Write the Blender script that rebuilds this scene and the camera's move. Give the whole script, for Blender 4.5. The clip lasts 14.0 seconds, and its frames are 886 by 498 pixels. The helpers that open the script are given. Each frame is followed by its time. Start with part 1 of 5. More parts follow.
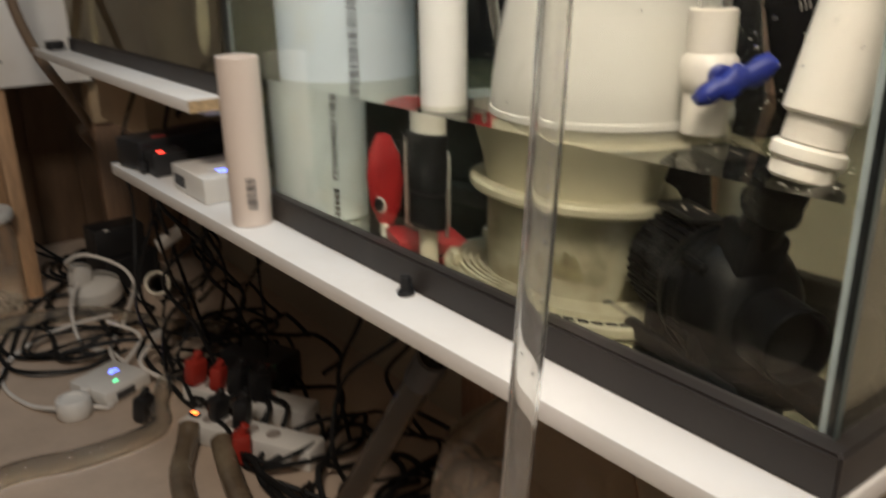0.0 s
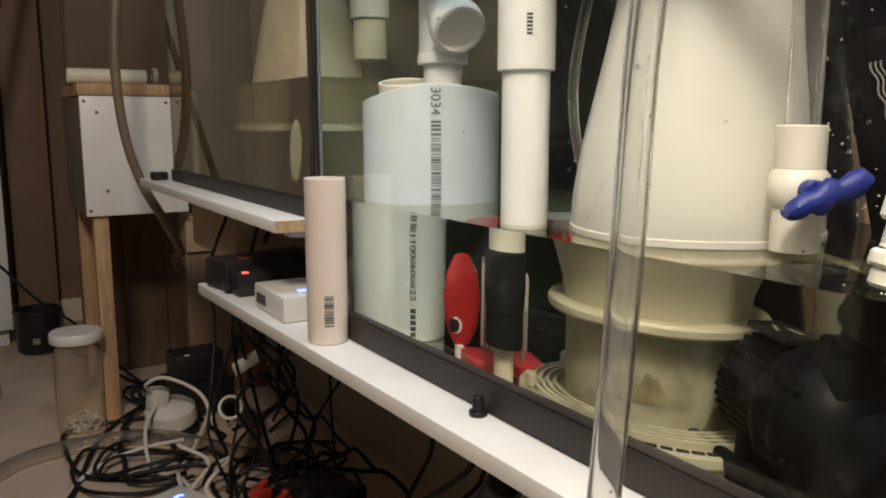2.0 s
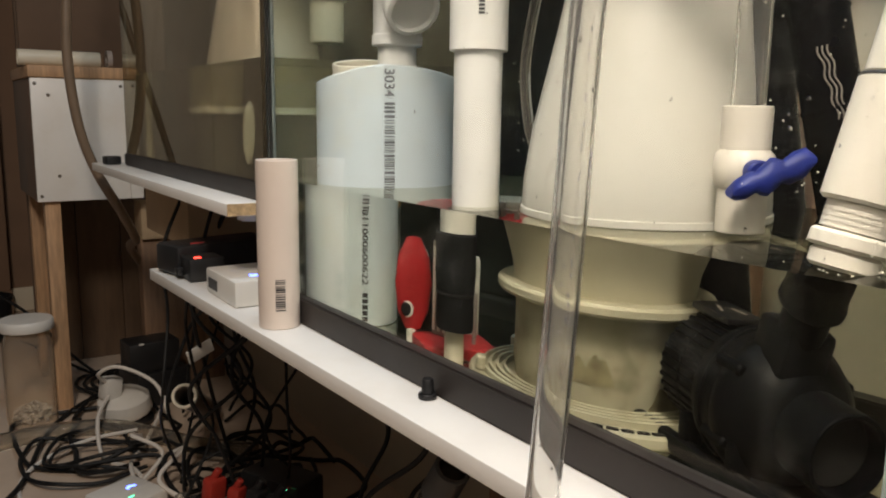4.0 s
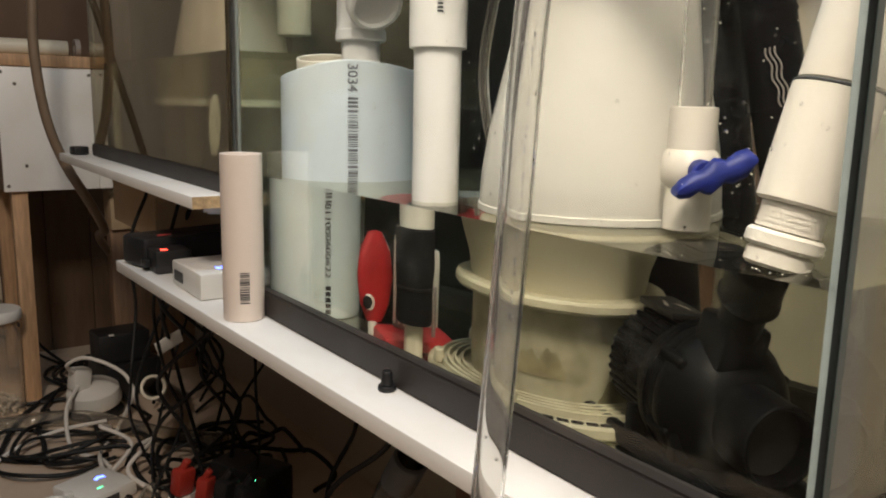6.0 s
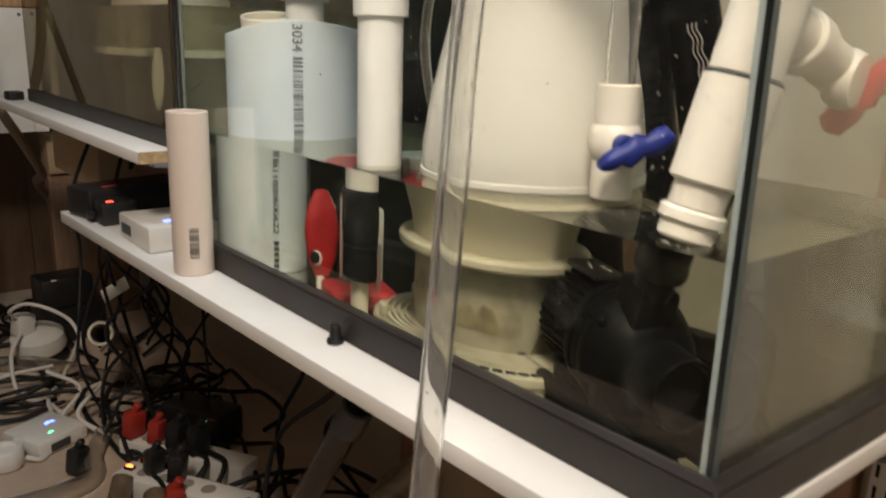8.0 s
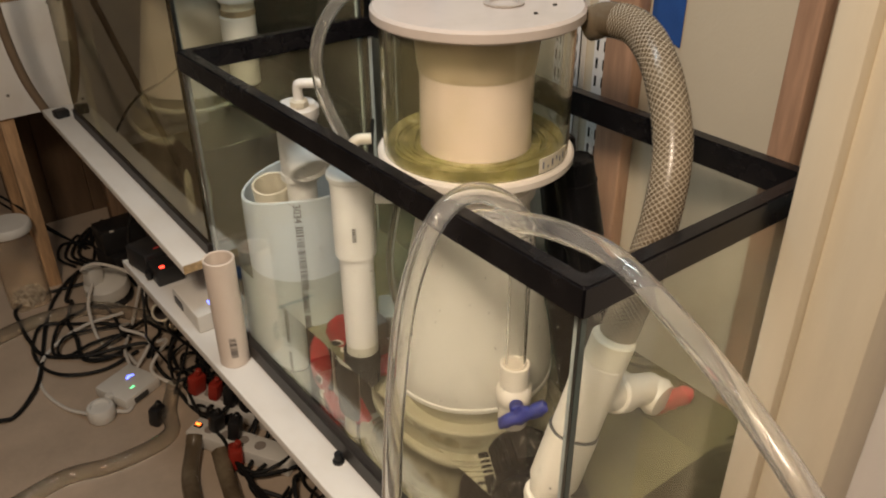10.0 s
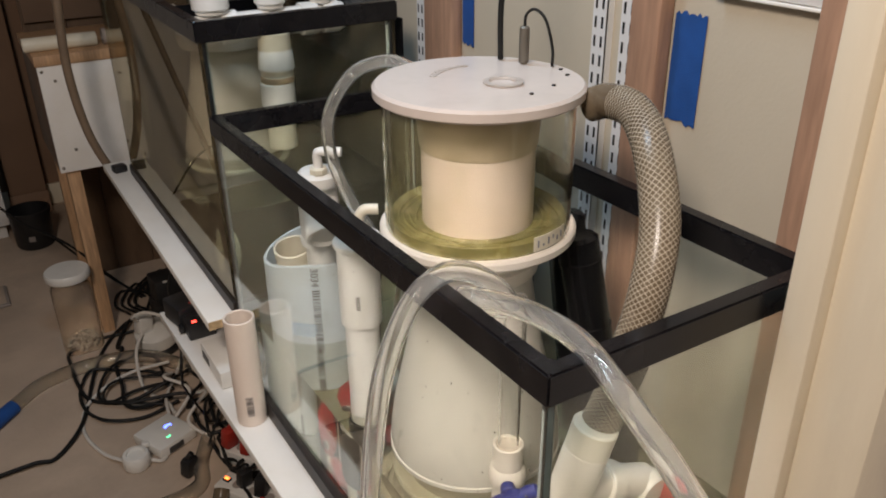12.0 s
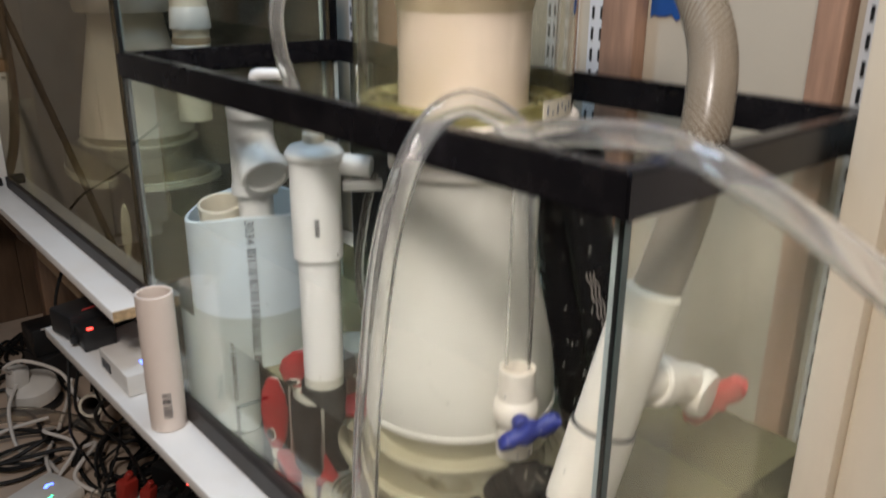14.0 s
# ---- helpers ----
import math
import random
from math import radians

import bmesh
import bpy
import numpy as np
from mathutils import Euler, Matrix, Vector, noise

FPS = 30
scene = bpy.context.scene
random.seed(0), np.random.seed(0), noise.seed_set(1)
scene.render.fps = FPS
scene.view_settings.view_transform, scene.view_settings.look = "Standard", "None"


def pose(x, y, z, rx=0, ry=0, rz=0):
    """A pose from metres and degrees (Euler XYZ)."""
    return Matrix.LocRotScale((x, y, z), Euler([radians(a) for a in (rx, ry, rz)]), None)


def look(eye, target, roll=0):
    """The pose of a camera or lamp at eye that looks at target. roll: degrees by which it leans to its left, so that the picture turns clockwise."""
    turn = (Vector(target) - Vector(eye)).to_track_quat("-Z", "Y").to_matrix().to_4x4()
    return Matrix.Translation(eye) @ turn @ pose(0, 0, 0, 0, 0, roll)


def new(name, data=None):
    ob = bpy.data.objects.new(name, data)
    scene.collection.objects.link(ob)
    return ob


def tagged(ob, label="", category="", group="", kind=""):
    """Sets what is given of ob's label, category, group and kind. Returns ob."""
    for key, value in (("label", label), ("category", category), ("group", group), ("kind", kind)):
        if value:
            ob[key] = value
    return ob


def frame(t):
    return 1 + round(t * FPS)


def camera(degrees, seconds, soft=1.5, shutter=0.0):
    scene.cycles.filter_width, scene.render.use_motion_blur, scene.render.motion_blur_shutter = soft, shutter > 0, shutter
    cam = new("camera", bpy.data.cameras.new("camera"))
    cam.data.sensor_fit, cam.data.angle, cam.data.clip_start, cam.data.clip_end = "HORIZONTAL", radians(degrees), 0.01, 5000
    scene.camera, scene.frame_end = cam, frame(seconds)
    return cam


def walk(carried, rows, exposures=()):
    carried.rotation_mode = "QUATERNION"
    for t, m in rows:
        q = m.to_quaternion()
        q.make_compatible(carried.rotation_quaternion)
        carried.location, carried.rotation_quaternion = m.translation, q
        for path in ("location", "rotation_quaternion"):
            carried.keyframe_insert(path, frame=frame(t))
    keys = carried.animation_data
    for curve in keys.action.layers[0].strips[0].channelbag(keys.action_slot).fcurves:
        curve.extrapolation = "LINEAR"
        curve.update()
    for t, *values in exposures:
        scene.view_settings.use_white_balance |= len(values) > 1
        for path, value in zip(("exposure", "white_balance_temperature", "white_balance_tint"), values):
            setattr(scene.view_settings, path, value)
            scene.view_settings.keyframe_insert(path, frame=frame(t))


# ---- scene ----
cam = camera(57.8, 14.0, soft=1.9, shutter=0.5)
PATH = [
    (0, (-0.399, -0.179, 0.285), (0.72, 1.334, -0.39), -0.9),
    (0.5, (-0.413, -0.198, 0.258), (0.61, 1.479, -0.118), 0.7),
    (1, (-0.402, -0.186, 0.256), (0.591, 1.522, -0.053), -0.5),
    (1.5, (-0.397, -0.183, 0.253), (0.6, 1.523, -0.06), -0.5),
    (2, (-0.397, -0.177, 0.255), (0.617, 1.517, -0.061), -0.0),
    (2.5, (-0.394, -0.169, 0.233), (0.636, 1.517, -0.076), 0.6),
    (3, (-0.386, -0.173, 0.237), (0.662, 1.501, -0.076), 0.7),
    (5.5, (-0.38, -0.189, 0.249), (0.74, 1.43, -0.104), 1.1),
    (6, (-0.376, -0.197, 0.251), (0.755, 1.413, -0.107), 1.2),
    (6.5, (-0.377, -0.216, 0.253), (0.805, 1.349, -0.139), 1.7),
    (7, (-0.392, -0.252, 0.263), (0.847, 1.252, -0.184), 2.1),
    (7.5, (-0.388, -0.247, 0.259), (0.844, 1.235, -0.273), 1.8),
    (8, (-0.398, -0.227, 0.283), (0.826, 1.268, -0.23), 1.9),
    (8.5, (-0.402, -0.187, 0.401), (0.797, 1.236, -0.333), 2.7),
    (9, (-0.43, -0.205, 0.671), (0.757, 1.092, -0.283), 5.7),
    (9.2, (-0.425, -0.24, 0.771), (0.738, 1.02, -0.259), 3.7),
    (11.5, (-0.32, -0.376, 0.821), (0.606, 1.155, -0.072), -0.7),
    (12, (-0.316, -0.374, 0.82), (0.61, 1.158, -0.072), -0.6),
    (12.5, (-0.312, -0.355, 0.824), (0.618, 1.182, -0.054), -0.8),
    (13, (-0.335, -0.27, 0.787), (0.628, 1.268, -0.053), 0.6),
    (13.5, (-0.323, -0.252, 0.722), (0.82, 1.199, -0.045), 2.6),
    (14, (-0.362, -0.269, 0.587), (0.847, 1.172, -0.092), 0.5),
]
TINTS = [(0, -0.14, 6200, 10), (0.4, 0.05, 6200, 10), (5.0, 0.05, 6200, 10), (7.9, 0.0, 6250, 10), (8.4, -0.24, 6800, 12), (8.8, -0.44, 7500, 13), (9.3, -0.46, 7450, 13), (11.3, -0.24, 6450, 13), (12.5, -0.22, 6100, 13), (13.0, -0.26, 6150, 12), (13.5, -0.10, 6000, 12), (14, -0.15, 5700, 11)]
walk(cam, [(t, look(eye, target, roll)) for t, eye, target, roll in PATH], TINTS)

# ---- world and lights ----
world = bpy.data.worlds.new("world")
world.use_nodes = True
world.node_tree.nodes["Background"].inputs[0].default_value = (0.9, 0.8, 0.65, 1)
world.node_tree.nodes["Background"].inputs[1].default_value = 0.01
scene.world = world

FLOOR = -0.52
CEIL = 1.90


def lamp(name, at, target, size, size_y, watts, colour):
    d = bpy.data.lights.new(name, "AREA")
    d.shape, d.size, d.size_y, d.energy, d.color = "RECTANGLE", size, size_y, watts, colour
    ob = new(name, d)
    ob.matrix_world = look(at, target)
    return ob


# warm frontal key light; its pendant is an added, unseen fixture
lamp("pendant_lamp_light", (-0.78, -0.42, 1.58), (-0.20, 0.45, -0.1), 0.34, 0.34, 27.0, (1.0, 0.852, 0.70))
lamp("tank_strip_light", (-0.02, 0.52, 1.46), (0.05, 0.48, 0), 0.10, 0.50, 5.5, (0.60, 0.82, 1.0))


# ---- materials ----
def mat(name, base, rough=0.5, metal=0.0, vary=0.12, scale=12.0, bump=0.0, bump_scale=90.0, second=None, amount=0.0,
        second_scale=5.0, spec=0.5, stretch=(1, 1, 1), island=False):
    m = bpy.data.materials.new(name)
    m.use_nodes = True
    nt = m.node_tree
    n, l = nt.nodes, nt.links
    b = n["Principled BSDF"]
    b.inputs["Roughness"].default_value = rough
    b.inputs["Metallic"].default_value = metal
    b.inputs["Specular IOR Level"].default_value = spec
    tc = n.new("ShaderNodeTexCoord")
    mp = n.new("ShaderNodeMapping")
    mp.inputs["Scale"].default_value = stretch
    l.new(tc.outputs["Object"], mp.inputs[0])
    n1 = n.new("ShaderNodeTexNoise")
    n1.inputs["Scale"].default_value = scale
    n1.inputs["Detail"].default_value = 6
    l.new(mp.outputs[0], n1.inputs["Vector"])
    r1 = n.new("ShaderNodeValToRGB")
    lo = [max(0.0, c * (1 - vary)) for c in base]
    hi = [min(1.0, c * (1 + vary)) for c in base]
    r1.color_ramp.elements[0].position, r1.color_ramp.elements[1].position = 0.3, 0.7
    r1.color_ramp.elements[0].color, r1.color_ramp.elements[1].color = (*lo, 1), (*hi, 1)
    l.new(n1.outputs["Fac"], r1.inputs[0])
    colour = r1.outputs[0]
    if second:
        n2 = n.new("ShaderNodeTexNoise")
        n2.inputs["Scale"].default_value = second_scale
        n2.inputs["Detail"].default_value = 8
        n2.inputs["Roughness"].default_value = 0.65
        l.new(mp.outputs[0], n2.inputs["Vector"])
        r2 = n.new("ShaderNodeValToRGB")
        r2.color_ramp.elements[0].position, r2.color_ramp.elements[1].position = 0.48, 0.72
        r2.color_ramp.elements[0].color, r2.color_ramp.elements[1].color = (0, 0, 0, 1), (amount, amount, amount, 1)
        l.new(n2.outputs["Fac"], r2.inputs[0])
        mx = n.new("ShaderNodeMix")
        mx.data_type = "RGBA"
        l.new(r2.outputs[0], mx.inputs[0])
        l.new(colour, mx.inputs[6])
        mx.inputs[7].default_value = (*second, 1)
        colour = mx.outputs[2]
    l.new(colour, b.inputs["Base Color"])
    rr = n.new("ShaderNodeMapRange")
    rr.inputs["To Min"].default_value, rr.inputs["To Max"].default_value = max(0.03, rough - 0.09), min(1, rough + 0.09)
    l.new(n1.outputs["Fac"], rr.inputs["Value"])
    l.new(rr.outputs[0], b.inputs["Roughness"])
    if bump:
        n3 = n.new("ShaderNodeTexNoise")
        n3.inputs["Scale"].default_value = bump_scale
        n3.inputs["Detail"].default_value = 5
        l.new(mp.outputs[0], n3.inputs["Vector"])
        bp = n.new("ShaderNodeBump")
        bp.inputs["Strength"].default_value = bump
        bp.inputs["Distance"].default_value = 0.002
        l.new(n3.outputs["Fac"], bp.inputs["Height"])
        l.new(bp.outputs[0], b.inputs["Normal"])
    return m


def clear(name, tint, ior=1.45, rough=0.0, film=None, film_lo=0.0, film_hi=0.0, film_scale=6.0, stretch=(1, 1, 1), film_from=0.35):
    """Clear material with an uneven film of dirt on it."""
    m = bpy.data.materials.new(name)
    m.use_nodes = True
    nt = m.node_tree
    n, l = nt.nodes, nt.links
    out = n["Material Output"]
    n.remove(n["Principled BSDF"])
    g = n.new("ShaderNodeBsdfGlass")
    g.inputs["Color"].default_value = (*tint, 1)
    g.inputs["Roughness"].default_value = rough
    g.inputs["IOR"].default_value = ior
    if film is None:
        l.new(g.outputs[0], out.inputs["Surface"])
        return m
    tc = n.new("ShaderNodeTexCoord")
    mp = n.new("ShaderNodeMapping")
    mp.inputs["Scale"].default_value = stretch
    l.new(tc.outputs["Object"], mp.inputs[0])
    ns = n.new("ShaderNodeTexNoise")
    ns.inputs["Scale"].default_value = film_scale
    ns.inputs["Detail"].default_value = 9
    ns.inputs["Roughness"].default_value = 0.62
    l.new(mp.outputs[0], ns.inputs["Vector"])
    mr = n.new("ShaderNodeMapRange")
    mr.inputs["From Min"].default_value, mr.inputs["From Max"].default_value = film_from, 0.75
    mr.inputs["To Min"].default_value, mr.inputs["To Max"].default_value = film_lo, film_hi
    l.new(ns.outputs["Fac"], mr.inputs["Value"])
    d = n.new("ShaderNodeBsdfDiffuse")
    d.inputs["Color"].default_value = (*film, 1)
    ms = n.new("ShaderNodeMixShader")
    l.new(mr.outputs[0], ms.inputs[0])
    l.new(g.outputs[0], ms.inputs[1])
    l.new(d.outputs[0], ms.inputs[2])
    l.new(ms.outputs[0], out.inputs["Surface"])
    return m


def glow(name, colour, strength):
    m = bpy.data.materials.new(name)
    m.use_nodes = True
    b = m.node_tree.nodes["Principled BSDF"]
    b.inputs["Base Color"].default_value = (*colour, 1)
    b.inputs["Emission Color"].default_value = (*colour, 1)
    b.inputs["Emission Strength"].default_value = strength
    return m


M_CONCRETE = mat("concrete", (0.54, 0.425, 0.325), 0.75, vary=0.14, scale=5, bump=0.4, bump_scale=60, second=(0.32, 0.25, 0.19), amount=0.6, second_scale=3)
M_RETURN = mat("white_wall_paint", (0.80, 0.78, 0.77), 0.6, vary=0.03, scale=4, bump=0.12, bump_scale=220, second=(0.70, 0.67, 0.64), amount=0.25)
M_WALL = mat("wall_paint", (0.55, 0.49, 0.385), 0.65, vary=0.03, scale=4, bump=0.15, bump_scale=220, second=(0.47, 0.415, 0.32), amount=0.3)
# cream wall with the dim light at the room's end put into its colour
M_DIMWALL = mat("dim_wall_paint", (0.26, 0.16, 0.10), 0.7, vary=0.1, scale=4, bump=0.15, bump_scale=220, second=(0.18, 0.11, 0.07), amount=0.4)
M_CASING = mat("casing_paint", (0.78, 0.70, 0.55), 0.45, vary=0.03, scale=6, bump=0.08, bump_scale=120, second=(0.66, 0.58, 0.44), amount=0.3, stretch=(6, 6, 1))
# very dark, for unseen walls that the tank glass reflects
M_DARKWALL = mat("dark_unseen_wall", (0.08, 0.062, 0.05), 0.8, vary=0.15, scale=4, bump=0.3, bump_scale=50, second=(0.09, 0.075, 0.06), amount=0.5)
M_CEILING = mat("ceiling_paint", (0.36, 0.33, 0.29), 0.8, vary=0.04, scale=3)
M_MELAMINE = mat("white_melamine", (0.86, 0.84, 0.80), 0.38, vary=0.02, scale=8, second=(0.66, 0.60, 0.50), amount=0.22, second_scale=9, bump=0.03, bump_scale=200)
M_CHIP = mat("chipboard_edge", (0.50, 0.36, 0.20), 0.75, vary=0.3, scale=160, bump=0.5, bump_scale=260)
M_PLYLEG = mat("aged_timber", (0.24, 0.145, 0.085), 0.7, vary=0.2, scale=12, bump=0.2, bump_scale=60, second=(0.15, 0.09, 0.05), amount=0.5, stretch=(8, 8, 1))
M_WOOD = mat("pine", (0.50, 0.31, 0.17), 0.6, vary=0.22, scale=14, bump=0.15, bump_scale=50, second=(0.36, 0.20, 0.10), amount=0.5, stretch=(9, 9, 1))
M_REDWOOD = mat("reddish_stud", (0.39, 0.235, 0.155), 0.65, vary=0.18, scale=14, bump=0.15, bump_scale=50, second=(0.34, 0.19, 0.12), amount=0.5, stretch=(9, 9, 1))
# board colour darkened to hold the shade behind the white box
M_PLY = mat("shaded_board", (0.13, 0.08, 0.046), 0.7, vary=0.2, scale=10, second=(0.11, 0.07, 0.04), amount=0.5, stretch=(6, 6, 1))
M_BLACKRIM = mat("black_plastic_rim", (0.008, 0.0075, 0.009), 0.26, vary=0.2, scale=20, bump=0.03, second=(0.035, 0.03, 0.03), amount=0.3, second_scale=30, spec=0.3)
# black plastic, base colour lifted for the warm light it reflects
M_BASERIM = mat("warm_lit_black_frame", (0.026, 0.021, 0.018), 0.5, vary=0.25, scale=14, bump=0.05, second=(0.050, 0.042, 0.036), amount=0.5, second_scale=9)
M_PVC = mat("white_pvc", (0.80, 0.79, 0.76), 0.35, vary=0.02, scale=10, second=(0.62, 0.60, 0.50), amount=0.35, second_scale=14)
M_PVCPINK = mat("cream_pvc", (0.78, 0.68, 0.60), 0.38, vary=0.02, scale=10, second=(0.66, 0.55, 0.46), amount=0.25, second_scale=20)
M_PVCCREAM = mat("aged_pvc", (0.76, 0.71, 0.58), 0.4, vary=0.04, scale=10, second=(0.52, 0.45, 0.28), amount=0.35, second_scale=16)
M_DRUM = mat("pale_blue_pvc", (0.66, 0.75, 0.80), 0.38, vary=0.03, scale=7, second=(0.60, 0.58, 0.45), amount=0.6, second_scale=7)
M_SKIM = mat("frosted_skimmer_plastic", (0.64, 0.62, 0.55), 0.30, vary=0.06, scale=6, second=(0.50, 0.475, 0.38), amount=0.4, second_scale=7, stretch=(1, 1, 0.35))
M_SKIMWHITE = mat("white_skimmer_plastic", (0.80, 0.75, 0.68), 0.3, vary=0.02, scale=9, second=(0.62, 0.57, 0.45), amount=0.35, second_scale=20)
M_SKIMBASE = mat("slimed_skimmer_base", (0.47, 0.44, 0.33), 0.5, vary=0.15, scale=9, second=(0.14, 0.11, 0.05), amount=0.8, second_scale=24)
# white plastic dulled to olive: the murky water's haze put into the colour
M_SKIMWET = mat("haze_toned_plastic", (0.52, 0.485, 0.37), 0.5, vary=0.08, scale=8, second=(0.38, 0.34, 0.22), amount=0.6, second_scale=11)
M_PATCH = mat("brown_algae", (0.25, 0.215, 0.125), 0.85, vary=0.35, scale=40, bump=0.4, bump_scale=150, second=(0.33, 0.29, 0.18), amount=0.7, second_scale=30)
M_BROWNSIDE = mat("brown_side_panel", (0.155, 0.098, 0.062), 0.65, vary=0.12, scale=8, second=(0.11, 0.08, 0.055), amount=0.4)
# flat grey-green that replaces light passing through a glass edge
M_EDGELIGHT = mat("glass_edge_light", (0.075, 0.105, 0.10), 0.35, vary=0.15, scale=30, second=(0.07, 0.12, 0.11), amount=0.5, second_scale=18)
M_SLUDGE = mat("olive_skimmate", (0.15, 0.135, 0.045), 0.25, vary=0.4, scale=26, bump=0.6, bump_scale=70, second=(0.40, 0.35, 0.18), amount=0.9, second_scale=30)
M_TUBE = mat("glossy_black_tube", (0.006, 0.006, 0.007), 0.25, vary=0.2, scale=20, bump=0.04, spec=0.3)
M_BLACK = mat("black_plastic", (0.014, 0.014, 0.015), 0.45, vary=0.2, scale=20, bump=0.06)
M_PUMP = mat("black_pump_plastic", (0.0035, 0.004, 0.0055), 0.40, vary=0.25, scale=25, bump=0.12, bump_scale=120, second=(0.014, 0.014, 0.012), amount=0.35, second_scale=40, spec=0.10)
M_FOAM = mat("black_foam", (0.016, 0.017, 0.020), 0.9, spec=0.15, vary=0.3, scale=60, bump=0.8, bump_scale=400)
M_BLUE = mat("blue_handle", (0.008, 0.020, 0.20), 0.5, vary=0.1, scale=30)
M_RED = mat("red_plastic", (0.42, 0.018, 0.022), 0.45, vary=0.1, scale=20, second=(0.40, 0.05, 0.03), amount=0.4)
M_REDV = mat("red_handle", (0.45, 0.055, 0.05), 0.4, vary=0.1, scale=20)
M_TAPE = mat("blue_masking_tape", (0.012, 0.075, 0.30), 0.7, vary=0.12, scale=40, bump=0.3, bump_scale=500)
M_STEEL = mat("white_enamelled_steel", (0.74, 0.74, 0.74), 0.35, vary=0.02, scale=10, second=(0.60, 0.58, 0.54), amount=0.2)
M_SLOT = mat("dark_slot", (0.010, 0.009, 0.009), 0.9, vary=0.1)
M_CABLE = mat("black_cable_rubber", (0.011, 0.011, 0.011), 0.55, vary=0.15, scale=30, spec=0.25)
M_REDPLUG = mat("red_plug_rubber", (0.36, 0.030, 0.018), 0.5, vary=0.12, scale=30)
M_PVCWARM = mat("warm_white_pvc", (0.79, 0.73, 0.63), 0.38, vary=0.03, scale=12, second=(0.58, 0.51, 0.38), amount=0.35, second_scale=22, bump=0.05, bump_scale=150)
M_CABLEW = mat("white_cable_plastic", (0.72, 0.68, 0.62), 0.45, vary=0.05, scale=30)
M_WHITE = mat("white_plastic", (0.76, 0.74, 0.69), 0.35, vary=0.02, scale=20, second=(0.6, 0.57, 0.5), amount=0.2, second_scale=30)
M_INKFADE = mat("faded_ink", (0.17, 0.18, 0.20), 0.6, vary=0.35, scale=120)
M_STAINRING = mat("stained_ring", (0.56, 0.47, 0.34), 0.35, vary=0.2, scale=14, second=(0.30, 0.24, 0.12), amount=0.5, second_scale=18)
M_LIDMARK = mat("lid_mark", (0.47, 0.42, 0.38), 0.35, vary=0.1, scale=30)
M_RISER = mat("riser_plastic", (0.68, 0.585, 0.50), 0.35, vary=0.04, scale=9, second=(0.50, 0.41, 0.27), amount=0.4, second_scale=16)
M_LID = mat("dull_white_lid", (0.66, 0.59, 0.545), 0.20, vary=0.03, scale=9, second=(0.46, 0.42, 0.38), amount=0.35, second_scale=11)
M_INK = mat("black_ink", (0.035, 0.035, 0.04), 0.6, vary=0.2, scale=60)
M_LABELDARK = mat("dark_label", (0.05, 0.05, 0.05), 0.5, vary=0.15, scale=60)
M_SCREW = mat("screw_steel", (0.20, 0.18, 0.15), 0.45, metal=0.7, vary=0.2)
M_CARD = mat("cardboard", (0.42, 0.31, 0.19), 0.85, vary=0.1, scale=14, second=(0.34, 0.24, 0.14), amount=0.4)
M_SAND = mat("pale_gravel", (0.42, 0.37, 0.30), 0.9, vary=0.4, scale=160, bump=0.9, bump_scale=300)
M_DETRITUS = mat("tank_floor_detritus", (0.20, 0.19, 0.12), 0.85, vary=0.3, scale=14, bump=0.5, bump_scale=120, second=(0.34, 0.31, 0.22), amount=0.6, second_scale=10)
M_CAULK = mat("grey_silicone", (0.32, 0.36, 0.35), 0.3, vary=0.1, scale=40)
M_SILICONE = mat("black_silicone", (0.012, 0.014, 0.014), 0.35, vary=0.2, scale=40)
M_BRAID = mat("braided_hose_wall", (0.135, 0.10, 0.065), 0.25, vary=0.2, scale=20, second=(0.30, 0.25, 0.17), amount=0.5, second_scale=12)
M_THREAD = mat("hose_braid_thread", (0.46, 0.40, 0.305), 0.5, vary=0.05, scale=30)
M_GREYHOSE = mat("grey_brown_hose", (0.19, 0.135, 0.09), 0.4, vary=0.12, scale=20)
M_GREYBOX = mat("grey_side_panel", (0.30, 0.26, 0.23), 0.6, vary=0.1, scale=8)
M_GLASS = clear("tank_glass", (0.975, 0.99, 0.98), 1.45, film=(0.55, 0.55, 0.48), film_lo=0.0, film_hi=0.06, film_scale=22, film_from=0.58)
M_GLASS_END = clear("hazy_end_glass", (0.965, 0.985, 0.97), 1.45, film=(0.55, 0.49, 0.33), film_lo=0.035, film_hi=0.13, film_scale=7)
M_SILT = mat("dark_silt", (0.045, 0.045, 0.032), 0.9, vary=0.3, scale=14, bump=0.4)
M_GREYVINYL = clear("dulled_vinyl", (0.80, 0.78, 0.74), 1.42, film=(0.45, 0.42, 0.38), film_lo=0.05, film_hi=0.14, film_scale=14)
M_GLASS2 = clear("fouled_tank_glass", (0.80, 0.76, 0.67), 1.45, film=(0.28, 0.235, 0.16), film_lo=0.01, film_hi=0.24, film_scale=7)
M_GLASS2E = clear("greenish_end_glass", (0.88, 0.89, 0.85), 1.45, film=(0.30, 0.30, 0.22), film_lo=0.008, film_hi=0.05, film_scale=9)
M_WATER = clear("sump_water", (0.82, 0.815, 0.745), 1.33, film=(0.50, 0.48, 0.34), film_lo=0.0, film_hi=0.008, film_scale=4)
M_WATER2 = clear("cloudy_water", (0.70, 0.74, 0.64), 1.33, film=(0.20, 0.18, 0.12), film_lo=0.0, film_hi=0.03, film_scale=6)
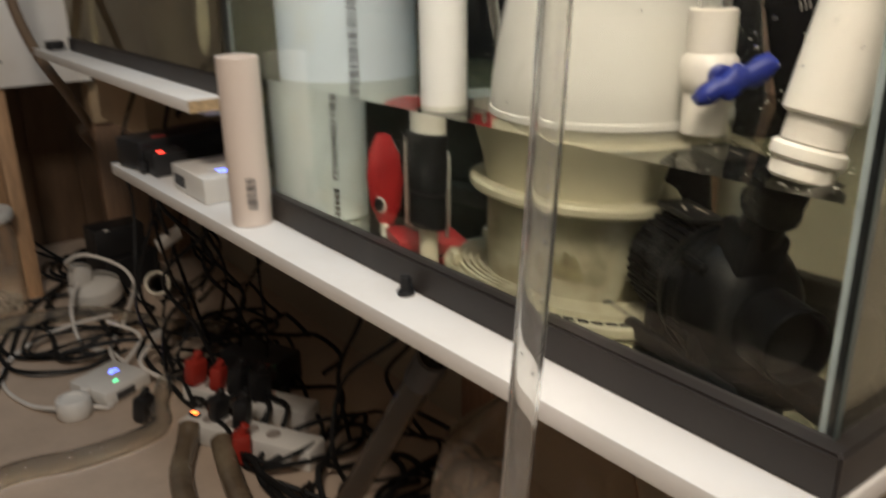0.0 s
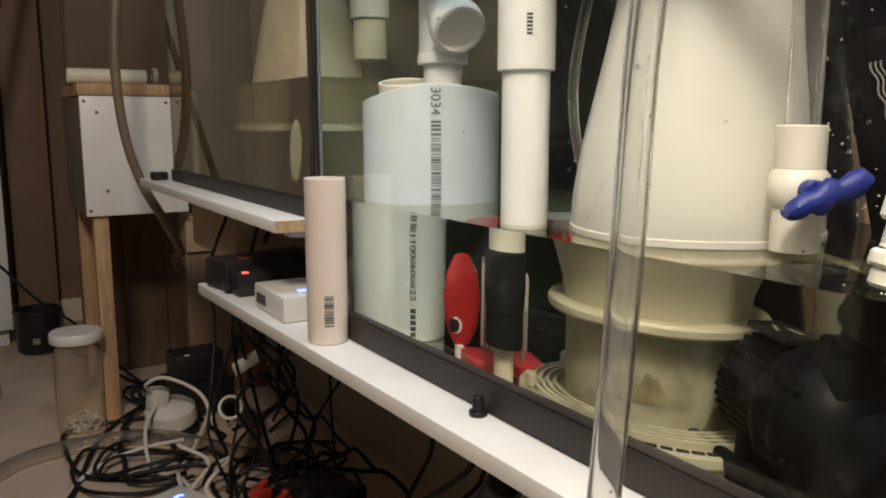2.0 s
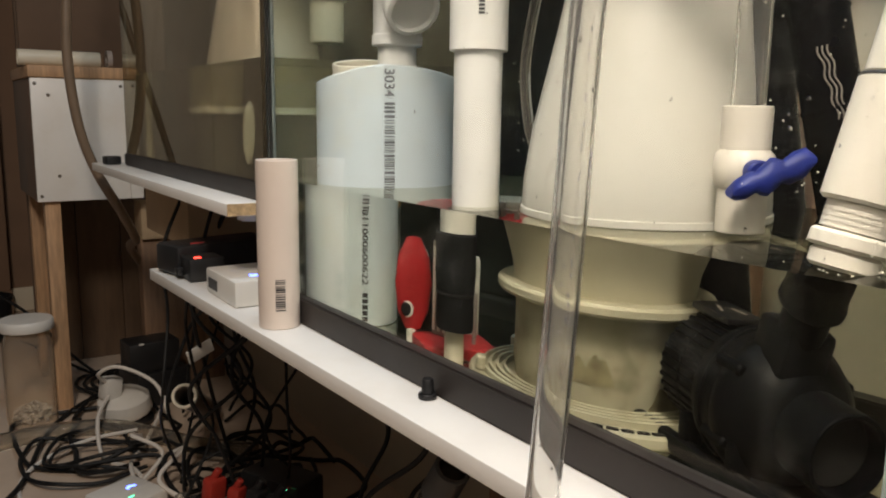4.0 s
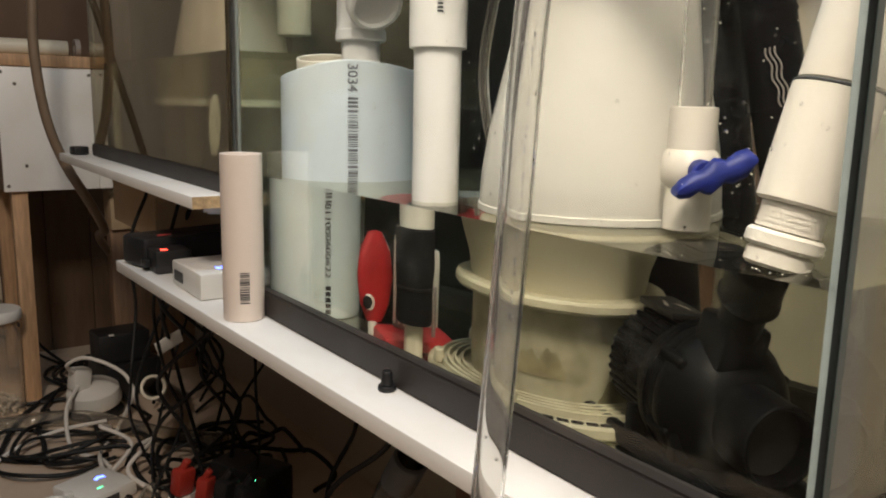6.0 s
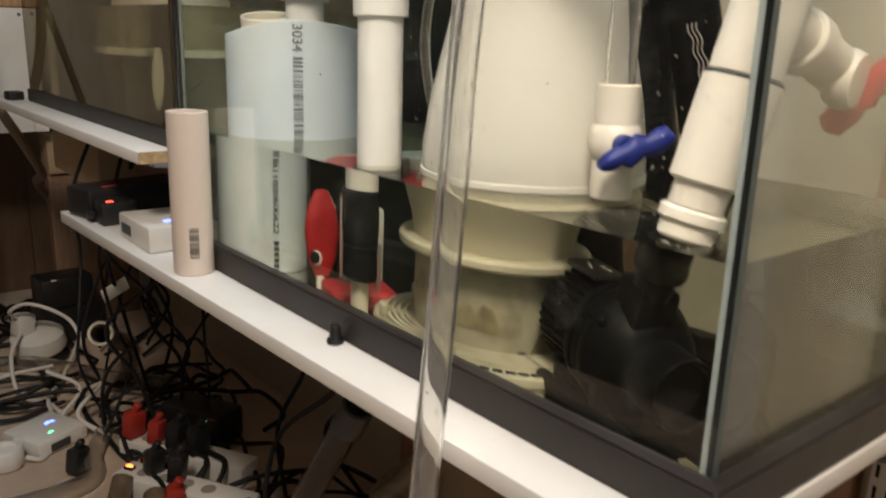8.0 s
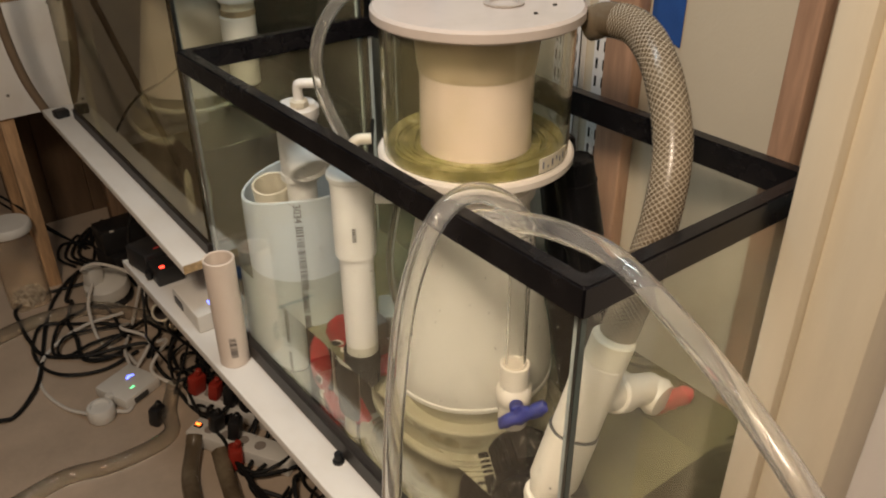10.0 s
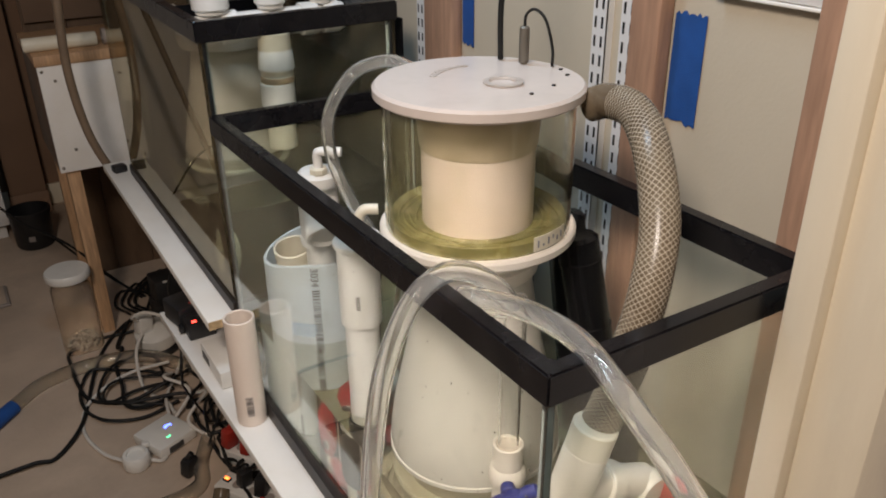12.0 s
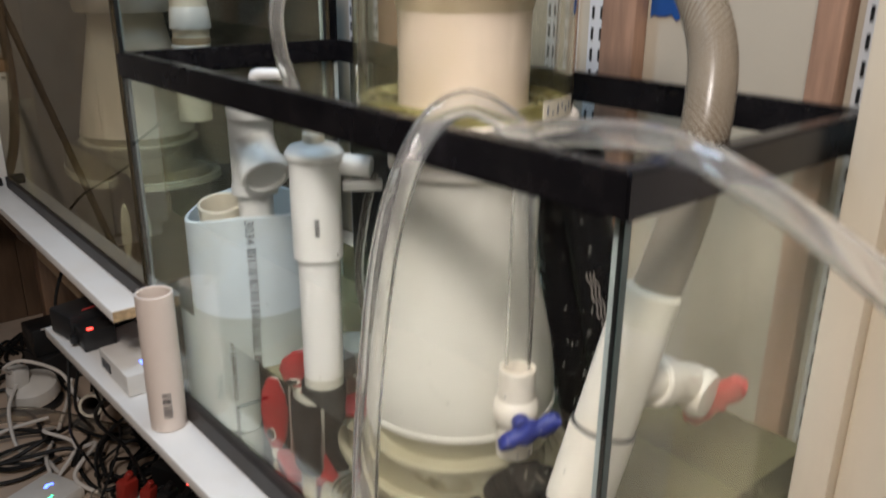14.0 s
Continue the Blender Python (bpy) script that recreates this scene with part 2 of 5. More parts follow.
M_ACRYLIC = clear("acrylic_cup", (0.96, 0.96, 0.93), 1.47, film=(0.50, 0.46, 0.26), film_lo=0.0, film_hi=0.14, film_scale=7, stretch=(1, 1, 0.4))
M_VINYL = clear("clear_vinyl", (0.97, 0.97, 0.96), 1.42, film=(0.74, 0.72, 0.69), film_lo=0.025, film_hi=0.09, film_scale=20)
M_SMOKE = clear("smoky_acrylic", (0.55, 0.52, 0.48), 1.42, film=(0.2, 0.18, 0.16), film_lo=0.05, film_hi=0.15, film_scale=20)
M_JAR = clear("clear_plastic_jar", (0.93, 0.90, 0.85), 1.3, film=(0.5, 0.42, 0.34), film_lo=0.07, film_hi=0.22, film_scale=9)
M_BUBBLE = clear("droplet", (0.98, 0.98, 0.98), 1.33)
M_LEDRED = glow("red_led", (1.0, 0.05, 0.03), 6)
M_LEDBLUE = glow("blue_led", (0.10, 0.16, 1.0), 7)
M_LEDGREEN = glow("green_led", (0.10, 0.9, 0.35), 4)
M_LEDORANGE = glow("orange_switch", (1.0, 0.18, 0.03), 6)


# ---- mesh helpers ----
def thing(name, label, category, group="", at=(0, 0, 0), kind=""):
    e = new(name)
    e.empty_display_size = 0.02
    e.location = at
    return tagged(e, label, category, group, kind)


def smooth_by_angle(me, deg=38):
    me.polygons.foreach_set("use_smooth", [True] * len(me.polygons))
    bm = bmesh.new()
    bm.from_mesh(me)
    lim = radians(deg)
    for e in bm.edges:
        if len(e.link_faces) == 2 and e.calc_face_angle(0) > lim:
            e.smooth = False
    bm.to_mesh(me)
    bm.free()


def part(name, bm, material, parent=None, label="", smooth=True):
    """Links a bmesh, in world places, as one mesh under a thing or a part."""
    me = bpy.data.meshes.new(name)
    bmesh.ops.recalc_face_normals(bm, faces=bm.faces)
    off = Vector((0, 0, 0))
    p = parent
    while p is not None:
        off += p.location
        p = p.parent
    if parent is not None:
        bmesh.ops.translate(bm, verts=bm.verts, vec=-off)
    bm.to_mesh(me)
    bm.free()
    me.materials.append(material)
    if smooth:
        smooth_by_angle(me)
    ob = new(name, me)
    ob.parent = parent
    if label:
        ob["label"] = label
    return ob


def single(name, bm, material, label, category, group="", kind=""):
    return tagged(part(name, bm, material), label, category, group, kind)


def box(lo, hi, bevel=0.0, bm=None, seg=2):
    bm = bm or bmesh.new()
    r = bmesh.ops.create_cube(bm, size=1)
    vs = r["verts"]
    for v in vs:
        v.co = Vector([lo[k] + (v.co[k] + 0.5) * (hi[k] - lo[k]) for k in range(3)])
    if bevel:
        es = list({e for v in vs for e in v.link_edges})
        bmesh.ops.bevel(bm, geom=es, offset=bevel, segments=seg, affect="EDGES", profile=0.5)
    return bm


def obox(centre, size, rot=(0, 0, 0), bevel=0.0, bm=None):
    b2 = box([-s / 2 for s in size], [s / 2 for s in size], bevel)
    bmesh.ops.transform(b2, matrix=pose(*centre, *rot), verts=b2.verts)
    if bm is None:
        return b2
    me = bpy.data.meshes.new("tmp")
    b2.to_mesh(me)
    b2.free()
    bm.from_mesh(me)
    bpy.data.meshes.remove(me)
    return bm


def frame_of(a, b):
    a, b = Vector(a), Vector(b)
    return Matrix.Translation(a) @ (b - a).to_track_quat("Z", "Y").to_matrix().to_4x4(), (b - a).length


def revolve(profile, m=None, seg=40, bm=None, closed=False):
    """Turns (radius, height) pairs round z, and sets them at the pose m."""
    bm = bm or bmesh.new()
    m = m or Matrix.Identity(4)
    rings = []
    for r, z in profile:
        if r < 1e-6:
            rings.append([bm.verts.new(m @ Vector((0, 0, z)))])
        else:
            rings.append([bm.verts.new(m @ Vector((r * math.cos(2 * math.pi * k / seg), r * math.sin(2 * math.pi * k / seg), z))) for k in range(seg)])
    pairs = list(zip(rings, rings[1:]))
    if closed:
        pairs.append((rings[-1], rings[0]))
    for p, q in pairs:
        for k in range(seg):
            j = (k + 1) % seg
            if len(p) == 1 and len(q) > 1:
                bm.faces.new((p[0], q[k], q[j]))
            elif len(q) == 1 and len(p) > 1:
                bm.faces.new((p[k], p[j], q[0]))
            elif len(p) > 1:
                bm.faces.new((p[k], p[j], q[j], q[k]))
    return bm


def rod(a, b, r, seg=24, bev=0.0015, bm=None):
    m, h = frame_of(a, b)
    c = min(bev, r * 0.4)
    return revolve([(0, 0), (r - c, 0), (r, c), (r, h - c), (r - c, h), (0, h)], m, seg, bm)


def pipe(a, b, r, wall=0.003, seg=32, bm=None):
    """A hollow pipe with open ends."""
    m, h = frame_of(a, b)
    c = wall * 0.25
    return revolve([(r - c, 0), (r, c), (r, h - c), (r - c, h), (r - wall + c, h), (r - wall, h - c), (r - wall, c), (r - wall + c, 0)], m, seg, bm, closed=True)


def spline(points, steps=10):
    p = [Vector(q) for q in points]
    p = [p[0] * 2 - p[1]] + p + [p[-1] * 2 - p[-2]]
    out = []
    for i in range(1, len(p) - 2):
        for k in range(steps):
            t = k / steps
            a, b, c, d = p[i - 1], p[i], p[i + 1], p[i + 2]
            out.append(0.5 * ((2 * b) + (c - a) * t + (2 * a - 5 * b + 4 * c - d) * t * t + (3 * b - a - 3 * c + d) * t ** 3))
    out.append(p[-2])
    return out


def sweep(points, r, seg=10, steps=10, bm=None, wall=0.0):
    """A round cord, or with wall a hollow hose, along a smooth line."""
    bm = bm or bmesh.new()
    pts = spline(points, steps)
    tang = [(pts[min(i + 1, len(pts) - 1)] - pts[max(i - 1, 0)]).normalized() for i in range(len(pts))]
    nrm = tang[0].orthogonal().normalized()
    frames = []
    for i, t in enumerate(tang):
        nrm = (nrm - t * nrm.dot(t)).normalized()
        frames.append((pts[i], nrm.copy(), t.cross(nrm)))

    def skin(radius):
        rings = [[bm.verts.new(c + (u * math.cos(2 * math.pi * k / seg) + v * math.sin(2 * math.pi * k / seg)) * radius) for k in range(seg)] for c, u, v in frames]
        for a, b in zip(rings, rings[1:]):
            for k in range(seg):
                bm.faces.new((a[k], a[(k + 1) % seg], b[(k + 1) % seg], b[k]))
        return rings[0], rings[-1]
    o = skin(r)
    if wall:
        q = skin(r - wall)
        for x, y in zip(o, q):
            for k in range(seg):
                bm.faces.new((x[k], x[(k + 1) % seg], y[(k + 1) % seg], y[k]))
    else:
        bm.faces.new(o[0])
        bm.faces.new(o[1])
    return bm


def text_mesh(body, height):
    """Flat letters in the xy plane, from the built-in font."""
    cu = bpy.data.curves.new("letters", "FONT")
    cu.body, cu.size, cu.offset = body, height / 0.72, height * 0.018
    ob = bpy.data.objects.new("letters", cu)
    scene.collection.objects.link(ob)
    dg = bpy.context.evaluated_depsgraph_get()
    me = bpy.data.meshes.new_from_object(ob.evaluated_get(dg))
    bm = bmesh.new()
    bm.from_mesh(me)
    bpy.data.objects.remove(ob)
    return bm


def wrap(bm, cx, cy, r, z0, ang, down=True):
    """Lays a flat print (x along, y up) on an upright cylinder; the print runs downwards from z0 at the angle ang."""
    for v in bm.verts:
        a = ang + v.co.y / r
        v.co = Vector((cx + r * math.cos(a), cy + r * math.sin(a), z0 - v.co.x))
    return bm


def bars(widths, height, bm=None, x0=0.0, y0=0.0):
    """A row of bars: (ink, gap) widths in turn."""
    bm = bm or bmesh.new()
    x = x0
    for k, w in enumerate(widths):
        if k % 2 == 0:
            vs = [bm.verts.new((x + a * w, y0 + b * height / 3, 0)) for b in range(4) for a in (0, 1)]
            for b in range(3):
                bm.faces.new((vs[2 * b], vs[2 * b + 1], vs[2 * b + 3], vs[2 * b + 2]))
        x += w
    return bm


def pane_flags(ob):
    ob.visible_shadow = False
    return ob


# ---- room ----
def room():
    tagged(part("floor", box((-1.22, -2.8, FLOOR - 0.1), (0.60, 3.6, FLOOR)), M_CONCRETE), "worn beige concrete floor with stains", "floor", kind="structure")
    tagged(part("ceiling", box((-1.22, -2.8, CEIL), (0.60, 3.6, CEIL + 0.1)), M_CEILING), "plain painted ceiling over the room", "ceiling", kind="structure")
    tagged(part("wall_back", box((0.392, -0.10, FLOOR), (0.52, 3.3, CEIL)), M_WALL), "cream painted wall behind the tanks", "wall", kind="structure")
    # the low light on this wall is in its colour
    tagged(part("wall_far", box((-1.22, 3.20, FLOOR), (0.392, 3.32, CEIL)), M_DIMWALL), "wall at the end of the room, coloured for the low light there", "wall", kind="structure")
    # unseen walls, placed close and dark so the panes reflect little light
    tagged(part("wall_left", box((-1.22, -2.8, FLOOR), (-1.10, 3.2, CEIL)), M_DARKWALL), "unseen dark wall added to darken reflections in the panes", "wall", kind="structure")
    tagged(part("wall_near", box((-1.10, -2.8, FLOOR), (0.52, -2.68, CEIL)), M_DARKWALL), "unseen dark wall added behind the viewer", "wall", kind="structure")
    tagged(part("wall_return", box((0.335, -2.68, FLOOR), (0.52, -0.105, CEIL)), M_RETURN), "white wall beside the alcove", "wall", kind="structure")
    bm = box((0.262, -0.100, FLOOR), (0.40, -0.030, CEIL), 0.002)
    box((0.244, -0.046, FLOOR), (0.336, -0.014, CEIL), 0.004, bm)
    box((0.256, -0.110, FLOOR), (0.334, -0.0455, CEIL), 0.006, bm)
    tagged(part("trim", bm, M_CASING), "cream painted timber casing at the alcove's edge", "trim", kind="structure")
    bm = box((-1.10, 3.188, FLOOR), (0.39, 3.2, FLOOR + 0.09), 0.003)
    tagged(part("baseboard", bm, M_CASING), "cream painted baseboard", "baseboard", kind="structure")


room()


# ---- wall uprights, studs, tape ----
SLOT_MESH = None


def standard(y, x=0.392, z0=-0.2, z1=1.6, w=0.024, s0=-0.4, s1=0.95):
    t = thing("shelf_standard", "white enamelled twin-slot shelf standard screwed to the wall", "shelf standard", "slotted standards on the wall")
    bm = box((x - 0.013, y - w / 2, z0), (x - 0.010, y + w / 2, z1))
    box((x - 0.0125, y - w / 2, z0), (x, y - w / 2 + 0.002, z1), 0, bm)
    box((x - 0.0125, y + w / 2 - 0.002, z0), (x, y + w / 2, z1), 0, bm)
    part("channel", bm, M_STEEL, t)
    global SLOT_MESH
    if SLOT_MESH is None:
        sb = box((-0.0012, -0.0016, 0), (0.0, 0.0016, 0.0135))
        SLOT_MESH = bpy.data.meshes.new("slot")
        sb.to_mesh(SLOT_MESH)
        sb.free()
        SLOT_MESH.materials.append(M_SLOT)
    z = max(z0, s0) + 0.02
    while z < min(z1, s1) - 0.02:
        for s in (-1, 1):
            ob = new("slot", SLOT_MESH)
            ob.parent = t
            ob.location = (x - 0.0126, y + s * 0.0060, z)
        z += 0.0235
    return t


def wood_stud(y0, y1, x0, z0=FLOOR, z1=CEIL, m=None):
    return single("wooden_post", box((x0, y0, z0), (0.391, y1, z1), 0.003), m or M_REDWOOD, "reddish sawn timber post against the wall", "post", "wall posts")


for yy in (0.395, 0.345):
    standard(yy)
standard(0.842)
standard(0.038, z0=-0.35)
wood_stud(0.284, 0.331, 0.368)
wood_stud(0.060, 0.088, 0.366)
wood_stud(0.728, 0.812, 0.368)


def tape(y0, y1, z0, z1, seed):
    rng = random.Random(seed)
    bm = bmesh.new()
    n = 12
    rows = []
    for k in range(n + 1):
        y = y0 + (y1 - y0) * k / n
        lo, hi = z0 + rng.uniform(-0.003, 0.003), z1 + rng.uniform(-0.003, 0.003)
        rows.append([bm.verts.new((0.3905 - d, y, zz)) for zz in (lo, hi) for d in (0, 0.0006)])
    for a, b in zip(rows, rows[1:]):
        for i, j in ((1, 3), (3, 2), (2, 0), (0, 1)):
            bm.faces.new((a[i], a[j], b[j], b[i]))
    return single("masking_tape", bm, M_TAPE, "torn strip of blue masking tape on the wall", "tape", "blue tape strips")


tape(0.235, 0.281, 0.531, 0.655, 3)
tape(0.694, 0.726, 0.54, 0.75, 4)


# ---- stands and boards ----
def board(name, lo, hi, label):
    t = thing(name, label, "shelf board")
    part("panel", box(lo, (hi[0], hi[1], hi[2]), 0.0015), M_MELAMINE, t)
    return t


SHELF_Z = 0.0
lower = board("lower_shelf_board", (-0.072, -0.014, -0.017), (0.385, 1.095, 0.0), "white melamine shelf board under the near tank")
for v in lower.children[0].data.vertices:
    # the front edge runs slightly askew
    if v.co.x < 0:
        v.co.x += 0.019 - 0.033 * v.co.y

upper = board("upper_shelf_board", (-0.066, 0.785, 0.115), (0.385, 1.66, 0.131), "white melamine shelf board under the far tank")
part("raw_end", box((-0.0655, 0.7835, 0.1155), (0.385, 0.7850, 0.1305)), M_CHIP, upper, "raw chipboard end")


def bracket(y, z, x0=-0.03):
    t = thing("shelf_bracket", "white steel bracket under the shelf board", "bracket", "shelf brackets")
    bm = bmesh.new()
    for s in (-1, 1):
        vs = [bm.verts.new((x, y + s * 0.008, zz)) for x, zz in ((0.379, z), (x0, z), (x0, z - 0.012), (0.25, z - 0.030), (0.379, z - 0.075))]
        bm.faces.new(vs)
        vt = [bm.verts.new((v.co.x, v.co.y + 0.0015 * s, v.co.z)) for v in vs]
        bm.faces.new(vt[::-1])
        for k in range(5):
            bm.faces.new((vs[k], vs[(k + 1) % 5], vt[(k + 1) % 5], vt[k]))
    part("cheek", bm, M_STEEL, t)
    part("spine", box((x0, y - 0.0085, z - 0.0015), (0.379, y + 0.0085, z), 0), M_STEEL, t)
    return t


bracket(0.03, -0.0185)
bracket(0.842, -0.0185)
bracket(0.842, 0.1135)
single("timber_panel", box((0.112, 2.045, FLOOR), (0.330, 2.095, -0.1005), 0.003), M_PLYLEG, "brown timber support panel beside the white box", "support panel")
carton = thing("small_carton", "small tan cardboard box on top of the timber leg", "box", at=(0.172, 2.07, -0.10))
part("carton_body", box((0.112, 2.03, -0.100), (0.246, 2.11, -0.003), 0.002), M_CARD, carton)
part("flap", box((0.112, 2.03, -0.0025), (0.246, 2.068, -0.0005)), M_CARD, carton)
part("flap", box((0.112, 2.0715, -0.0025), (0.246, 2.11, -0.0005)), M_CARD, carton)


# ---- tanks ----
def tank(y0, x0, z0, glass, end_glass, bottom, seam, foot, label):
    """A rimmed glass aquarium, 768 x 318 x 476 mm."""
    L, D, H, g = 0.768, 0.318, 0.476, 0.006
    t = thing("aquarium", label, "aquarium", "glass tanks", at=(x0 + D / 2, y0 + L / 2, z0))
    x1, y1 = x0 + D, y0 + L
    zb, zt = z0 + 0.012, z0 + H - 0.006
    for lo, hi, nm in (((x0 + 0.001, y0 + 0.001, zb), (x0 + 0.001 + g, y1 - 0.001, zt), "front_pane"),
                       ((x1 - 0.001 - g, y0 + 0.001, zb), (x1 - 0.001, y1 - 0.001, zt), "back_pane"),
                       ((x0 + 0.0014 + g + seam, y0 + 0.001, zb), (x1 - 0.0014 - g - seam, y0 + 0.001 + g, zt), "end_pane"),
                       ((x0 + 0.0014 + g + seam, y1 - 0.001 - g, zb), (x1 - 0.0014 - g - seam, y1 - 0.001, zt), "end_pane")):
        pane_flags(part(nm, box(lo, hi), end_glass if nm == "end_pane" else glass, t, smooth=False))
    part("bottom_pane", box((x0 + 0.002, y0 + 0.002, z0 + 0.006), (x1 - 0.002, y1 - 0.002, z0 + 0.0118)), bottom, t, "glass floor under settled detritus")
    for xx, sx in ((x0 + 0.001, 1), (x1 - 0.001, -1)):
        for yy, sy in ((y0 + 0.001, 1), (y1 - 0.001, -1)):
            bm = box((min(xx + sx * g, xx + sx * (g + seam)), min(yy, yy + sy * g), zb), (max(xx + sx * g, xx + sx * (g + seam)), max(yy, yy + sy * g), zt))
            part("silicone_seam", bm, M_SILICONE, t, "dark silicone seam")
            bm = bmesh.new()
            xi, yi = xx + sx * (g + seam + 0.0002), yy + sy * (g + 0.0004)
            for z in (zb, zt):
                bm.verts.new((xi, yi, z)), bm.verts.new((xi + sx * 0.004, yi, z)), bm.verts.new((xi, yi + sy * 0.004, z))
            bm.verts.ensure_lookup_table()
            v = bm.verts
            for f in ((0, 1, 2), (5, 4, 3), (0, 1, 4, 3), (1, 2, 5, 4), (2, 0, 3, 5)):
                bm.faces.new([v[k] for k in f])
            part("silicone_fillet", bm, M_CAULK, t, "grey silicone fillet")

    def ring(z_lo, z_hi, out, inn):
        bm = bmesh.new()
        a, b = -out, inn
        prof = [(x0 + a, y0 + a, x1 - a, y1 - a), (x0 + b, y0 + b, x1 - b, y1 - b)]
        def loop(q, z):
            return [bm.verts.new((x, y, z)) for x, y in ((q[0], q[1]), (q[2], q[1]), (q[2], q[3]), (q[0], q[3]))]
        rings = [loop(prof[0], z_lo), loop(prof[0], z_hi), loop(prof[1], z_hi), loop(prof[1], z_lo)]
        for p, q in zip(rings, rings[1:] + rings[:1]):
            for k in range(4):
                bm.faces.new((p[k], p[(k + 1) % 4], q[(k + 1) % 4], q[k]))
        es = [e for e in bm.edges]
        bmesh.ops.bevel(bm, geom=es, offset=0.0018, segments=2, affect="EDGES")
        return bm
    part("top_rim", ring(z0 + H - 0.030, z0 + H, 0.003, 0.014), M_BLACKRIM, t, "black plastic rim")
    part("bottom_rim", ring(z0, z0 + foot[0], foot[1], 0.008), M_BASERIM, t, "black plastic base frame")
    return t


near_tank = tank(0.0, 0.0, 0.0, M_GLASS, M_GLASS_END, M_DETRITUS, 0.0006, (0.031, 0.0115), "rimmed glass sump tank, half full of greenish water")
tank(0.785, -0.018, 0.131, M_GLASS2, M_GLASS2E, M_SILT, 0.0045, (0.025, 0.003), "rimmed glass tank with cloudy fouled panes")

# strip over the pane's end, coloured as the light inside the glass
part("pane_edge", box((0.0012, 0.0002, 0.031), (0.0068, 0.0008, 0.446)), M_EDGELIGHT, near_tank, "grey-green strip painted for light passing through the front pane's edge")
WATER = 0.163
sump = pane_flags(single("sump_water", box((0.0082, 0.0085, 0.0125), (0.3098, 0.7595, WATER)), M_WATER, "slightly murky greenish water in the near tank", "water", kind="structure"))


def skew(ob, dy=0.0, by=0.0235):
    """The near tank stands slightly askew on its shelf."""
    for v in ob.data.vertices:
        v.co.x -= by * (v.co.y + dy)


for pane in near_tank.children:
    skew(pane, near_tank.location.y, 0.0140 if pane.name.startswith("bottom_rim") else 0.0235)
skew(sump)

# ---- protein skimmer ----
SX, SY = 0.129, 0.289


def skimmer(cx, cy, z0, name_label):
    t = thing("protein_skimmer", name_label, "protein skimmer", "", at=(cx, cy, z0))
    at = Matrix.Translation((cx, cy, z0))
    plate = part("base_plate", revolve([(0, 0), (0.128, 0), (0.130, 0.002), (0.130, 0.008), (0.128, 0.010), (0, 0.010)], at, 56), M_SKIMBASE, t, "slime-covered round base plate")
    for rr in (0.088, 0.096, 0.104, 0.112):
        part("base_ring", revolve([(rr, 0.0101), (rr + 0.003, 0.0101), (rr + 0.003, 0.0150), (rr, 0.0155)], at, 48, closed=True), M_SKIMBASE, plate)
    for k in range(16):
        a = -2.75 + 0.105 * k
        part("drain_slot", obox((cx + 0.1235 * math.cos(a), cy + 0.1235 * math.sin(a), z0 + 0.0108), (0.004, 0.010, 0.0014), (0, 0, math.degrees(a))), M_SLOT, plate)
    column = part("base_column", revolve([(0.078, 0.0105), (0.080, 0.03), (0.080, 0.085), (0.0, 0.085)], at, 48), M_SKIMBASE, t)
    rng = random.Random(31)
    for a0, a1, lo in ((-2.95, -2.35, 0.030), (-1.95, -1.05, 0.012)):
        # ragged growth low on the column
        bm = bmesh.new()
        n = 44
        rows = []
        for k in range(n + 1):
            a = a0 + (a1 - a0) * k / n
            edge = math.sin(math.pi * k / n) ** 0.5
            top = lo + edge * (0.020 + 0.005 * math.sin(17 * a) + 0.003 * math.sin(41 * a + 1) + rng.uniform(-0.001, 0.001))
            rows.append([bm.verts.new((cx + 0.0804 * math.cos(a), cy + 0.0804 * math.sin(a), z0 + h)) for h in (lo - 0.0012, (lo + top) / 2, top + 0.0005)])
        for p, q in zip(rows, rows[1:]):
            for i in range(2):
                bm.faces.new((p[i], q[i], q[i + 1], p[i + 1]))
        part("algae_patch", bm, M_PATCH, column, "ragged brown algae")
    for k in range(6):
        a = k * math.pi / 3 + 0.3
        part("bolt", rod((cx + 0.118 * math.cos(a), cy + 0.118 * math.sin(a), z0 + 0.0101), (cx + 0.118 * math.cos(a), cy + 0.118 * math.sin(a), z0 + 0.023), 0.006, 12), M_SKIMWET, plate)
    # flange and lower cone carry the water's haze in their colour
    part("flange", revolve([(0.0, 0.0855), (0.098, 0.0855), (0.100, 0.088), (0.100, 0.093), (0.098, 0.0955), (0.0, 0.0955)], at, 56), M_SKIMWET, t, "joint flange, toned for the water's haze")
    part("lower_cone", revolve([(0.0, 0.0958), (0.083, 0.0958), (0.0855, 0.112), (0.092, 0.130), (0.099, 0.1498), (0.0, 0.1498)], at, 64), M_SKIMWET, t, "lower cone under water, toned for its haze")
    part("body_seam", revolve([(0.0985, 0.150), (0.1022, 0.151), (0.1022, 0.156), (0.0985, 0.157)], at, 64, closed=True), M_SKIM, t)
    body = [(0.0995, 0.1502), (0.101, 0.160), (0.100, 0.18), (0.094, 0.22), (0.085, 0.26), (0.076, 0.30), (0.068, 0.34), (0.063, 0.372), (0.061, 0.390)]
    part("body", revolve([(0.0, 0.1502)] + body + [(0.0, 0.390)], at, 64), M_SKIM, t, "frosted tapering reaction chamber")
